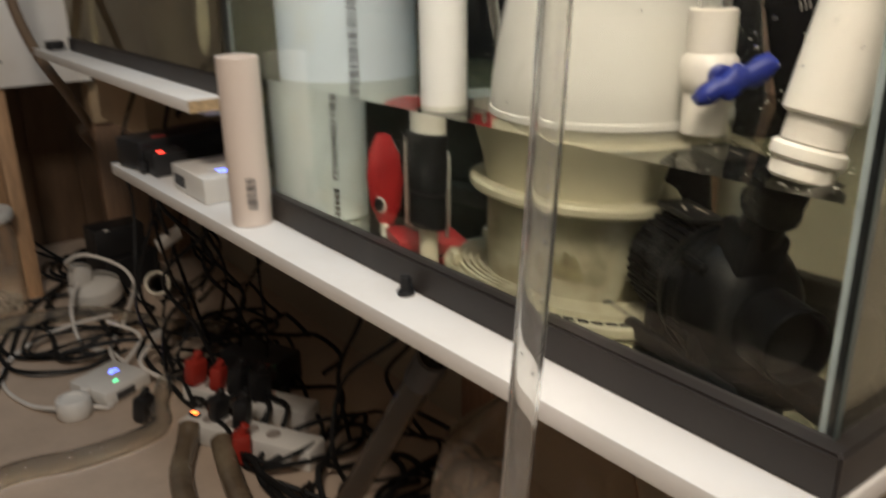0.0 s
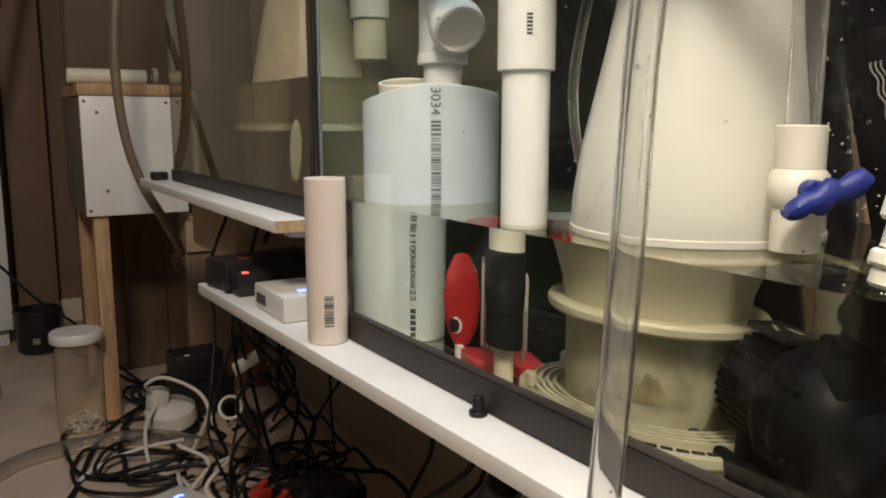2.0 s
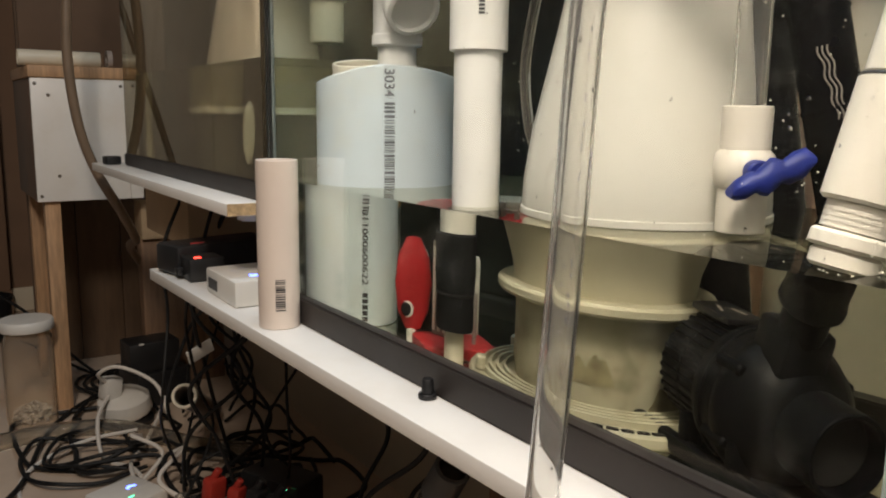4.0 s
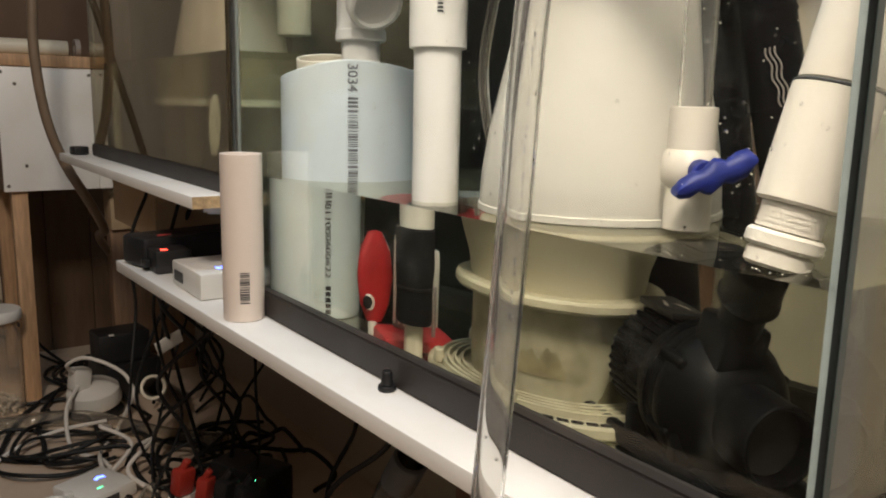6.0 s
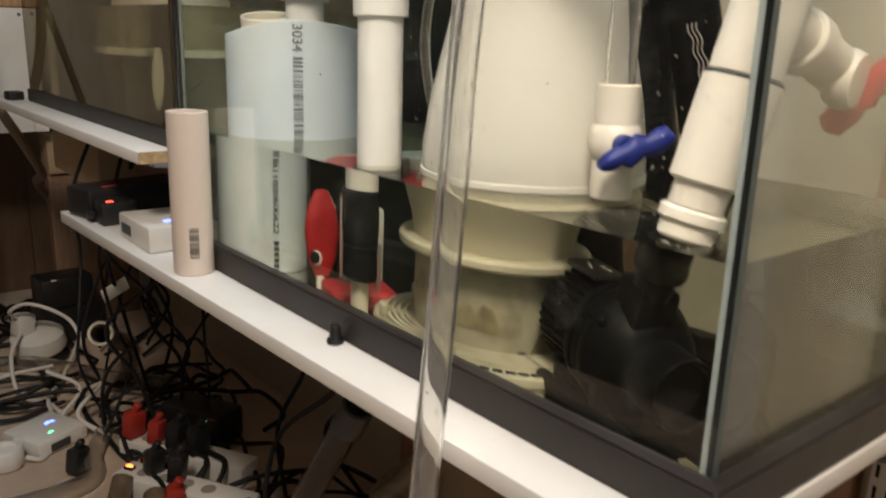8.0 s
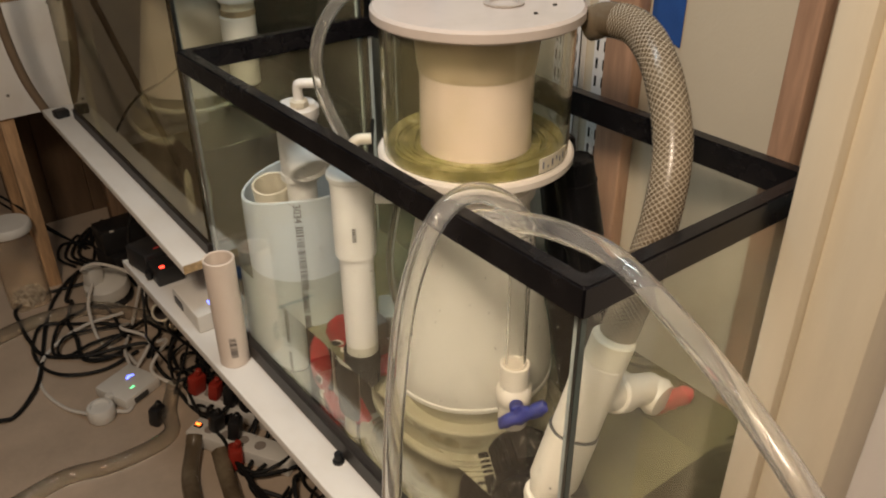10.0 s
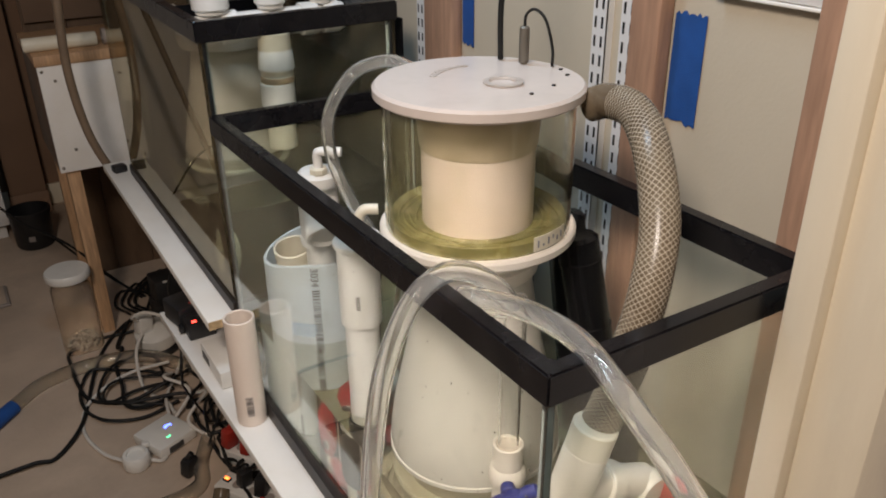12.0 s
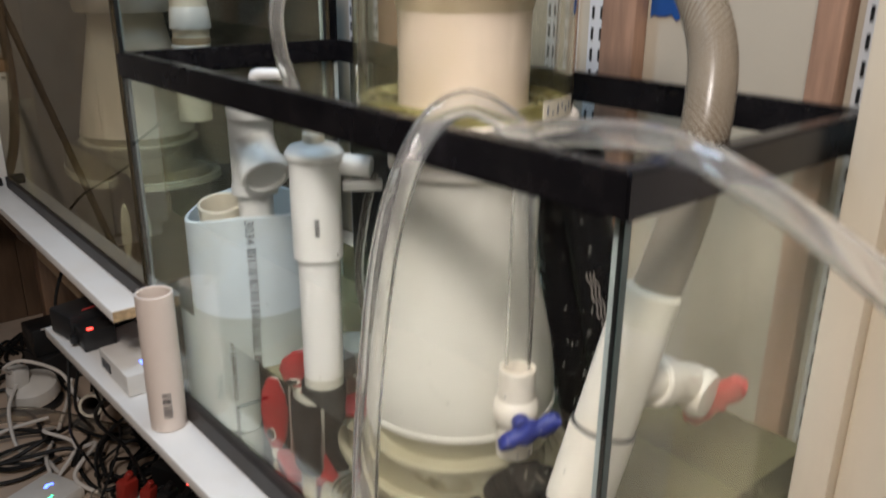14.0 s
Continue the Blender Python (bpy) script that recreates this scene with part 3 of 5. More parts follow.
    part("neck_collar", revolve([(0.0, 0.3905), (0.066, 0.3905), (0.068, 0.393), (0.068, 0.406), (0.063, 0.409), (0.063, 0.418), (0.072, 0.421), (0.072, 0.434), (0.0, 0.434)], at, 56), M_SKIMWHITE, t, "white screw collar")
    part("cup_flange", revolve([(0.0, 0.4345), (0.104, 0.4345), (0.1065, 0.437), (0.1065, 0.4435), (0.104, 0.446), (0.0, 0.446)], at, 64), M_SKIMWHITE, t, "white cup floor flange")
    pane_flags(part("cup_wall", revolve([(0.100, 0.4465), (0.100, 0.5850), (0.096, 0.5850), (0.096, 0.4465)], at, 64, closed=True), M_ACRYLIC, t, "clear acrylic collection cup"))
    part("skimmate", revolve([(0.0605, 0.4465), (0.0605, 0.451), (0.070, 0.4500), (0.080, 0.453), (0.088, 0.451), (0.0955, 0.4575), (0.0955, 0.4465)], at, 64, closed=True), M_SLUDGE, t, "ring of olive sludge")
    for k in range(9):
        rr, a0 = 0.065 + 0.0034 * k, 1.3 * k
        pts = [(cx + (rr + 0.0018 * math.sin(3 * u + k)) * math.cos(a0 + u), cy + (rr + 0.0018 * math.sin(3 * u + k)) * math.sin(a0 + u), z0 + 0.4525) for u in [j * 0.30 for j in range(rng.randint(8, 17))]]
        part("sludge_ridge", sweep(pts, 0.0019, 6, 4), M_SLUDGE, t)
    part("riser_tube", revolve([(0.060, 0.4463), (0.060, 0.544), (0.056, 0.544), (0.056, 0.4463)], at, 56, closed=True), M_RISER, t, "cream riser tube")
    part("riser_ring", revolve([(0.0605, 0.533), (0.0620, 0.536), (0.0665, 0.583), (0.0650, 0.5845)], at, 56, closed=True), M_STAINRING, t, "stained translucent ring")
    lid = part("lid", revolve([(0.0, 0.5855), (0.105, 0.5855), (0.108, 0.588), (0.108, 0.596), (0.105, 0.5990), (0.0, 0.6000)], at, 72), M_LID, t, "round dull white lid")
    part("lid_port", revolve([(0.013, 0.6001), (0.020, 0.6001), (0.0205, 0.6017), (0.0145, 0.6021)], at @ Matrix.Translation((0.013, -0.024, 0)), 28, closed=True), M_LIDMARK, lid, "faint round port")
    for k in range(7):
        a = 2.45 - 0.17 * k
        part("worn_print", obox((cx + 0.052 * math.cos(a) + 0.010, cy + 0.052 * math.sin(a) + 0.004, z0 + 0.6000), (0.0095, 0.0055, 0.0006), (0, 0, math.degrees(a) + 60)), M_LIDMARK, lid)
    # a curved label low on the cup
    sticker = bmesh.new()
    rows = []
    for k in range(9):
        a = math.radians(-90 + 27 * k / 8)
        rows.append([sticker.verts.new((cx + r * math.cos(a), cy + r * math.sin(a), z0 + h)) for r, h in ((0.1004, 0.448), (0.1012, 0.448), (0.1012, 0.464), (0.1004, 0.464))])
    for p, q in zip(rows, rows[1:]):
        for i in range(4):
            sticker.faces.new((p[i], q[i], q[(i + 1) % 4], p[(i + 1) % 4]))
    sticker.faces.new(rows[0])
    sticker.faces.new(rows[-1][::-1])
    tag = part("cup_label", sticker, M_PVCCREAM, t, "small pale label with unreadable print")
    for k, (a0, h0, h1) in enumerate(((-87, 0.451, 0.461), (-83, 0.452, 0.455), (-79, 0.451, 0.461), (-75, 0.456, 0.461), (-71, 0.451, 0.458), (-67, 0.452, 0.461))):
        a = math.radians(a0)
        part("print_bar", obox((cx + 0.1013 * math.cos(a), cy + 0.1013 * math.sin(a), z0 + (h0 + h1) / 2), (0.0006, 0.0019, (h1 - h0) * 0.75), (0, 0, a0)), M_INKFADE, tag)
    for dx, dy in ((0.095, -0.012), (0.086, -0.034), (0.049, -0.0585), (0.0125, -0.071)):
        part("screw_hole", rod((cx + dx, cy + dy, z0 + 0.5985), (cx + dx, cy + dy, z0 + 0.6006), 0.0022, 8, 0.0002), M_SLOT, lid)
    return t


skimmer(SX, SY, 0.0126, "white protein skimmer with tapered chamber and clear cup")


# ---- pipes in the near tank ----
def drum():
    cx, cy, r, z0, z1 = 0.086, 0.652, 0.0795, 0.0127, 0.295
    t = thing("large_pipe", "pale blue-white sewer pipe section standing on end", "pipe", at=(cx, cy, z0))
    wall = part("pipe_wall", pipe((cx, cy, z0), (cx, cy, z1), r, 0.005, 72), M_DRUM, t)
    for v in wall.data.vertices:
        # the top is cut unevenly
        if v.co.z > 0.2:
            side = (-0.85 * v.co.x + 0.52 * v.co.y) / r
            v.co.z -= 0.010 * side * side + 0.009 * max(0, side)
    ang = math.atan2(-0.19 - cy, -0.39 - cx)
    part("standard_mark", wrap(text_mesh("3034", 0.011), cx, cy, r + 0.0006, z1 - 0.004, ang - 0.01), M_INKFADE, t, "printed 3034")
    rng = random.Random(5)
    widths = [rng.choice((0.0009, 0.0016, 0.0026)) for _ in range(73)]
    part("print_bars", wrap(bars(widths, 0.011), cx, cy, r + 0.0006, z1 - 0.040, ang - 0.01), M_INKFADE, t, "printed code bars")
    part("serial_print", wrap(text_mesh("811000600622", 0.0100), cx, cy, r + 0.0006, 0.142, ang - 0.02), M_INK, t, "printed 811000600622")
    part("print_word", wrap(bars([0.005, 0.0017] * 6, 0.0095), cx, cy, r + 0.0006, 0.050, ang - 0.02), M_INK, t, "unreadable printed word")
    return t


drum()
single("inner_pipe", pipe((0.087, 0.692, 0.0160), (0.047, 0.648, 0.299), 0.0280, 0.0035), M_PVCCREAM, "aged cream pipe leaning inside the large pipe", "pipe")


def standpipes():
    x, y = 0.042, 0.408
    t = thing("standpipe", "white drain standpipe with coupling and black foam sleeve", "standpipe", at=(x, y, 0.162))
    part("pipe", pipe((x, y, 0.131), (x, y, 0.31), 0.0212, 0.003), M_PVC, t)
    coupling = part("coupling", pipe((x, y, 0.298), (x, y, 0.400), 0.0255, 0.0036), M_PVC, t, "wide white coupling")
    part("print_bars", wrap(bars([0.002, 0.0012] * 6, 0.005), x, y, 0.0259, 0.345, math.atan2(-0.6, -0.45)), M_INK, coupling)
    part("cap", revolve([(0.0, 0.4005), (0.027, 0.4005), (0.029, 0.403), (0.029, 0.408), (0.024, 0.414), (0.012, 0.417), (0.0, 0.417)], Matrix.Translation((x, y, 0)), 32), M_PVC, t, "white cap")
    part("hook", sweep([(x, y, 0.417), (x, y, 0.434), (x + 0.006, y - 0.004, 0.446), (x + 0.020, y - 0.012, 0.447)], 0.0065, 12), M_PVCCREAM, t, "cream barbed elbow")
    part("hook_nut", rod((x, y, 0.4172), (x, y, 0.427), 0.011, 8), M_PVCCREAM, t)
    part("side_arm", rod((x + 0.020, y - 0.012, 0.395), (0.086, 0.372, 0.392), 0.011, 20), M_PVC, t, "white side arm")
    part("side_clip", obox((0.078, 0.378, 0.374), (0.04, 0.012, 0.010), (0, 0, -35), 0.002), M_PVC, t)
    sleeve = part("foam_sleeve", revolve([(0.0, 0.050), (0.0215, 0.050), (0.0228, 0.053), (0.0222, 0.084), (0.0230, 0.086), (0.0245, 0.105), (0.0240, 0.126), (0.0245, 0.138), (0.023, 0.1400), (0.0215, 0.1400), (0.0215, 0.1305), (0, 0.1305)], Matrix.Translation((x, y + 0.002, 0)), 28), M_FOAM, t, "black foam sleeve")
    part("seam", revolve([(0.0225, 0.083), (0.0234, 0.0835), (0.0234, 0.0850), (0.0225, 0.0855)], Matrix.Translation((x, y + 0.002, 0)), 28, closed=True), M_BLACK, sleeve)
    part("foot", rod((x, y + 0.002, 0.0127), (x, y + 0.002, 0.0495), 0.012), M_PVCCREAM, t)
    ax, ay = 0.075, 0.607
    u = thing("return_pipe", "white pipe with a capped wye rising out of the large pipe", "pipe", at=(ax, ay, 0.02))
    part("riser", pipe((ax, ay, 0.0130), (ax, ay, 0.322), 0.0212, 0.003), M_PVC, u)
    wye = part("wye", rod((ax, ay, 0.316), (ax - 0.003, ay - 0.006, 0.412), 0.0262, 32, 0.003), M_PVC, u, "white wye fitting")
    part("socket_lip", pipe((ax, ay, 0.316), (ax, ay, 0.328), 0.0278, 0.004), M_PVC, wye)
    c = Vector((ax - 0.001, ay - 0.003, 0.385))
    e = Vector((0.064, 0.556, 0.349))
    part("branch", rod(c, c.lerp(e, 0.86), 0.0250, 32, 0.003), M_PVC, u)
    d = (e - c).normalized()
    part("branch_lip", revolve([(0.0, 0), (0.0285, 0), (0.0292, 0.003), (0.0292, 0.014), (0.0275, 0.017), (0.0235, 0.018), (0.0225, 0.012), (0.0, 0.012)], frame_of(e - d * 0.014, e)[0], 36), M_PVC, u, "round branch end")
    part("wye_cap", revolve([(0.0, 0.0), (0.0275, 0.0), (0.0285, 0.003), (0.0285, 0.014), (0.024, 0.019), (0.010, 0.021), (0.0, 0.021)], Matrix.Translation((ax - 0.006, ay - 0.016, 0.4125)), 32), M_PVC, u, "white cap")
    hx, hy = ax - 0.010, ay - 0.030
    part("hook_nut", rod((hx, hy, 0.4315), (hx, hy, 0.441), 0.0125, 8), M_PVCCREAM, u)
    part("hook", sweep([(hx, hy, 0.440), (hx, hy, 0.457), (hx + 0.004, hy - 0.004, 0.463), (hx + 0.026, hy - 0.020, 0.463)], 0.0065, 12), M_PVC, u, "white barbed elbow")


standpipes()


def ball_valve():
    x, y = 0.094, 0.168
    t = thing("ball_valve", "white ball valve with blue handle on a clear pipe", "valve", at=(x, y, 0.166))
    part("lower_socket", pipe((x, y, 0.166), (x, y, 0.196), 0.0165, 0.003), M_PVCWARM, t)
    part("valve_body", revolve([(0.0, 0.1955), (0.016, 0.1955), (0.0195, 0.200), (0.0205, 0.209), (0.0195, 0.219), (0.016, 0.223), (0.0, 0.223)], Matrix.Translation((x, y, 0)), 32), M_PVCWARM, t)
    part("upper_socket", pipe((x, y, 0.2225), (x, y, 0.252), 0.0165, 0.003), M_PVCWARM, t)
    pane_flags(part("clear_pipe", pipe((x, y, 0.2525), (x, y, 0.43), 0.0115, 0.002, 24), M_VINYL, t, "clear riser pipe"))
    d = Vector((-0.55, -0.83, 0)).normalized()
    s = Vector((0.83, -0.55, 0))
    c = Vector((x, y, 0.209)) + d * 0.021
    part("stem", rod(c - d * 0.003, c + d * 0.009, 0.008), M_BLUE, t)
    bm = bmesh.new()
    prof = [(-0.021, 0.0030), (-0.017, 0.0070), (-0.010, 0.0090), (-0.004, 0.0070), (0.000, 0.0105), (0.004, 0.0125), (0.008, 0.0105), (0.012, 0.0075), (0.018, 0.0105), (0.026, 0.0100), (0.031, 0.0035)]
    rings = []
    for u, h in prof:
        mid = c + d * 0.013 + s * u + Vector((0, 0, 0.42 * u - 0.004))
        rings.append([bm.verts.new(mid + Vector((0, 0, h * math.cos(a))) + d * 0.0075 * math.sin(a)) for a in [k * math.pi / 5 for k in range(10)]])
    for p, q in zip(rings, rings[1:]):
        for k in range(10):
            bm.faces.new((p[k], p[(k + 1) % 10], q[(k + 1) % 10], q[k]))
    bm.faces.new(rings[0])
    bm.faces.new(rings[-1])
    part("handle", bm, M_BLUE, t, "dark blue wing handle")
    return t


ball_valve()


def feed_pipe():
    a, b = Vector((0.0385, 0.061, 0.162)), Vector((0.079, 0.040, 0.345))
    d = (b - a).normalized()
    t = thing("union_pipe", "leaning white pipe with union nut and reducer", "pipe", at=a)
    seg = lambda u, v, r, nm, m=M_PVCWARM, lab="": part(nm, rod(a + d * u, a + d * v, r, 32, 0.002), m, t, lab)
    seg(0.000, 0.011, 0.0185, "lower_sleeve")
    seg(0.011, 0.021, 0.0215, "union_nut", M_PVCWARM, "white union nut")
    seg(0.021, 0.037, 0.0172, "threaded_neck")
    for k in range(5):
        seg(0.0225 + 0.003 * k, 0.0240 + 0.003 * k, 0.0180, "thread")
    seg(0.037, 0.105, 0.0225, "socket", M_PVCWARM, "wide white socket")
    seg(0.105, 0.190, 0.0205, "upper_pipe")
    part("hose_cuff", rod(a + d * 0.188, a + d * 0.215, 0.0205, 28), M_PVCCREAM, t, "cream hose cuff")
    part("ring_line", pipe(a + d * 0.1035, a + d * 0.1055, 0.0228, 0.004), M_LABELDARK, t)
    v = thing("red_valve", "white ball valve with red handle on the leaning pipe", "valve", at=(0.15, 0.045, 0.27))
    part("valve_body", rod((0.082, 0.046, 0.298), (0.160, 0.042, 0.268), 0.0165), M_PVCWARM, v)
    part("valve_collar", rod((0.104, 0.045, 0.2895), (0.120, 0.044, 0.2833), 0.0205), M_PVCWARM, v)
    part("valve_knob", revolve([(0, 0), (0.018, 0.002), (0.021, 0.012), (0.018, 0.020), (0, 0.022)], frame_of((0.158, 0.046, 0.265), (0.160, 0.024, 0.262))[0], 24), M_PVCWARM, v)
    grip = bmesh.new()
    along, up = Vector((0.003, -0.040, 0.048)).normalized(), Vector((0.95, 0.30, 0.0))
    side = along.cross(up).normalized()
    up = side.cross(along)
    rows = []
    for w, h in ((-0.033, 0.0035), (-0.030, 0.0085), (-0.015, 0.0095), (-0.006, 0.0075), (0.0, 0.0100), (0.006, 0.0075), (0.015, 0.0095), (0.030, 0.0085), (0.033, 0.0035)):
        o = Vector((0.1735, 0.029, 0.2530)) + along * w
        rows.append([grip.verts.new(o + side * h * math.cos(q) * 1.1 + up * 0.0055 * math.sin(q)) for q in [k * math.pi / 5 for k in range(10)]])
    for p, q in zip(rows, rows[1:]):
        for k in range(10):
            grip.faces.new((p[k], p[(k + 1) % 10], q[(k + 1) % 10], q[k]))
    grip.faces.new(rows[0])
    grip.faces.new(rows[-1])
    part("handle", grip, M_REDV, v, "red lever handle")


feed_pipe()


def pump():
    """A finned black pump that lies on the tank floor with its inlet to the near end."""
    p0, p1 = Vector((0.126, 0.190, 0.071)), Vector((0.053, 0.046, 0.058))
    m, h = frame_of(p0, p1)
    t = thing("water_pump", "black finned aquarium pump on a foot", "pump", at=(0.085, 0.12, 0.0127))
    motor = part("motor", revolve([(0, 0), (0.026, 0), (0.034, 0.004), (0.0385, 0.012), (0.0385, 0.062), (0, 0.062)], m, 40), M_PUMP, t)
    fin = bmesh.new()
    box((0.0375, -0.0016, 0.0105), (0.0400, 0.0016, 0.0615), 0.0007, fin)
    proto = bpy.data.meshes.new("fin")
    fin.to_mesh(proto)
    fin.free()
    proto.materials.append(M_PUMP)
    for k in range(34):
        ob = new("fin", proto)
        ob.parent = motor
        ob.matrix_local = Matrix.Translation(-t.location) @ m @ pose(0, 0, 0, 0, 0, 360 * k / 34)
    part("fin_collar", revolve([(0.0380, 0.030), (0.0395, 0.0305), (0.0395, 0.0335), (0.0380, 0.034)], m, 40, closed=True), M_PUMP, motor)
    part("middle_cover", revolve([(0, 0.0622), (0.0455, 0.0622), (0.0472, 0.065), (0.0478, 0.088), (0.0, 0.088)], m, 44), M_PUMP, t, "smooth round cover")
    part("cover_rib", revolve([(0.0470, 0.071), (0.0496, 0.072), (0.0496, 0.0755), (0.0470, 0.0765)], m, 44, closed=True), M_PUMP, t)
    part("pump_head", revolve([(0.0, 0.0885), (0.0490, 0.0885), (0.0505, 0.092), (0.0505, 0.101), (0.047, 0.106), (0.0445, 0.114), (0.037, 0.122), (0.031, 0.127), (0.0, 0.130)], m, 44), M_PUMP, t, "round volute housing")
    for k in range(6):
        a = 2 * math.pi * k / 6 + 0.4
        part("bolt", rod(m @ Vector((0.0485 * math.cos(a), 0.0485 * math.sin(a), 0.080)), m @ Vector((0.0485 * math.cos(a), 0.0485 * math.sin(a), 0.1055)), 0.0044, 10), M_PUMP, t)
    inlet = part("inlet", pipe(m @ Vector((0, 0, 0.128)), m @ Vector((0, 0, h)), 0.0275, 0.0032, 36), M_PUMP, t, "round inlet collar")
    part("inlet_throat", rod(m @ Vector((0, 0, 0.1305)), m @ Vector((0, 0, h - 0.012)), 0.0242), M_SLOT, inlet)
    ax = (p1 - p0).normalized()
    turn = math.degrees(math.atan2(ax.y, ax.x)) + 90
    q = Vector((ax.y, -ax.x, 0)).normalized()
    for sgn in (-1, 1):
        c = (p0 + p1) / 2 + q * 0.041 * sgn - ax * 0.014
        part("foot_rail", obox((c.x, c.y, 0.0205), (0.013, 0.172, 0.014), (0, 0, turn), 0.004), M_PUMP, t, "flat mounting rail")
        for w in (-0.030, 0.026):
            k = (p0 + p1) / 2 + q * 0.036 * sgn + ax * w
            part("foot_web", obox((k.x, k.y, 0.034), (0.016, 0.010, 0.026), (0, 0, turn), 0.002), M_PUMP, t)
    part("foot_plate", obox(((p0.x + p1.x) / 2, (p0.y + p1.y) / 2, 0.0215), (0.06, 0.11, 0.005), (0, 0, turn), 0.002), M_PUMP, t)
    part("outlet_box", obox((0.071, 0.094, 0.108), (0.034, 0.036, 0.034), (8, -8, 62), 0.005), M_PUMP, t, "square outlet block")
    cuff = part("outlet_cuff", rod((0.0595, 0.080, 0.1385), (0.050, 0.070, 0.160), 0.0188, 28), M_TUBE, t, "glossy black rubber cuff")
    part("cuff_band", pipe((0.0590, 0.0795, 0.1395), (0.0575, 0.0778, 0.1430), 0.0200, 0.003), M_TUBE, cuff)
    part("outlet_neck", rod((0.068, 0.089, 0.118), (0.0588, 0.0792, 0.1390), 0.0145, 24), M_PUMP, t)
    plate = part("name_plate", obox((0.110, 0.160, 0.1125), (0.030, 0.044, 0.005), (4, 0, -26), 0.001), M_BLACK, t, "glossy plate")
    for k in range(2):
        part("plate_mark", obox((0.107 + 0.006 * k, 0.164 - 0.012 * k, 0.1154 - 0.0008 * k), (0.0022, 0.014, 0.0006), (4, 0, -50 + 30 * k)), M_GREYBOX, plate)


pump()


def red_pump():
    t = thing("red_pump", "small red and white pump standing behind the foam sleeve", "pump", at=(0.06, 0.47, 0.0127))
    m = pose(0.066, 0.500, 0.0127, 0, 0, -32)
    bm = revolve([(0, 0.014), (0.010, 0.016), (0.020, 0.035), (0.024, 0.065), (0.020, 0.092), (0.009, 0.112), (0, 0.114)], m @ Matrix.Diagonal((1.12, 0.42, 0.97, 1)), 36)
    part("shell", bm, M_RED, t, "red plastic shell")
    part("shell_rim", revolve([(0, 0.020), (0.015, 0.024), (0.024, 0.050), (0.026, 0.070), (0.021, 0.098), (0.008, 0.116), (0, 0.117)], m @ Matrix.Translation((0.005, 0.007, 0)) @ Matrix.Diagonal((0.90, 0.36, 0.93, 1)), 32), M_WHITE, t, "white edge of the shell")
    part("hole_ring", rod(m @ Vector((-0.010, -0.003, 0.0365)), m @ Vector((-0.010, -0.0098, 0.0365)), 0.0088, 20), M_WHITE, t, "white ring")
    part("hole", rod(m @ Vector((-0.0125, -0.006, 0.0365)), m @ Vector((-0.0125, -0.0105, 0.0365)), 0.0076, 18), M_SLOT, t)
    for k in range(5):
        part("wavy_scratch", obox(m @ Vector((-0.006 + 0.003 * (k % 3), -0.0102, 0.055 + 0.006 * k)), (0.009, 0.0006, 0.0011), (0, 20 - 12 * k, -32)), M_REDV, t)
    part("nozzle", rod(m @ Vector((-0.002, 0, 0.0002)), m @ Vector((-0.002, 0, 0.016)), 0.0065, 14), M_WHITE, t, "white nozzle")
    part("housing", obox((0.145, 0.490, 0.060), (0.045, 0.060, 0.090), (0, 0, -32), 0.006), M_SKIM, t, "clear-grey pump housing")
    part("base", obox((0.092, 0.452, 0.0190), (0.100, 0.070, 0.012), (0, 0, -32), 0.003), M_RED, t, "red base plate")
    side = part("side_case", box((0.088, 0.450, 0.024), (0.112, 0.486, 0.121), 0.004), M_GREYBOX, t, "grey ribbed side case")
    for k in range(4):
        part("rib", box((0.0855, 0.453 + 0.0085 * k, 0.030), (0.0878, 0.4555 + 0.0085 * k, 0.115)), M_SKIMWHITE, side)
    part("frame_bar", box((0.105, 0.428, 0.022), (0.110, 0.432, 0.075), 0.001), M_GREYBOX, t)
    part("frame_bar", box((0.105, 0.4325, 0.070), (0.110, 0.4495, 0.075), 0.001), M_GREYBOX, t)
    part("cord", sweep([(0.105, 0.48, 0.10), (0.105, 0.49, 0.15), (0.12, 0.52, 0.25), (0.16, 0.55, 0.40)], 0.0028, 8), M_CABLE, t)


red_pump()


def black_duct():
    t = thing("black_tube", "pair of black drain tubes leaning behind the skimmer", "tube", at=(0.25, 0.2, 0.0127))
    for top, foot, r in (((0.226, 0.236, 0.436), (0.2535, 0.180, 0.160), 0.0235), ((0.262, 0.300, 0.430), (0.276, 0.235, 0.0135), 0.0235)):
        tube = part("tube", rod(top, foot, r, 28, 0.004), M_TUBE, t)
        for k in range(3):
            q = Vector(top).lerp(Vector(foot), 0.10 + 0.28 * k)
            w = Vector(top).lerp(Vector(foot), 0.115 + 0.28 * k)
            part("band", pipe(q, w, r + 0.0012, 0.004, 28), M_TUBE, tube)
    # three pale wavy lines on the near tube
    m, hh = frame_of((0.268, 0.150, 0.0135), (0.226, 0.236, 0.436))
    inv = m.inverted()
    eye = inv @ Vector((-0.38, -0.20, 0.26))
    ang = math.atan2(eye.y, eye.x)
    for k in range(3):
        pts = []
        for j in range(15):
            a = ang + 0.10 + (k - 1) * 0.15 + 0.05 * math.sin(j * 1.35) + 0.022 * (7 - j)
            pts.append(m @ Vector((0.0238 * math.cos(a), 0.0238 * math.sin(a), 0.235 + 0.0042 * j)))
        part("wavy_line", sweep(pts, 0.0008, 5, 3), M_GREYBOX, t, "pale wavy line")


black_duct()
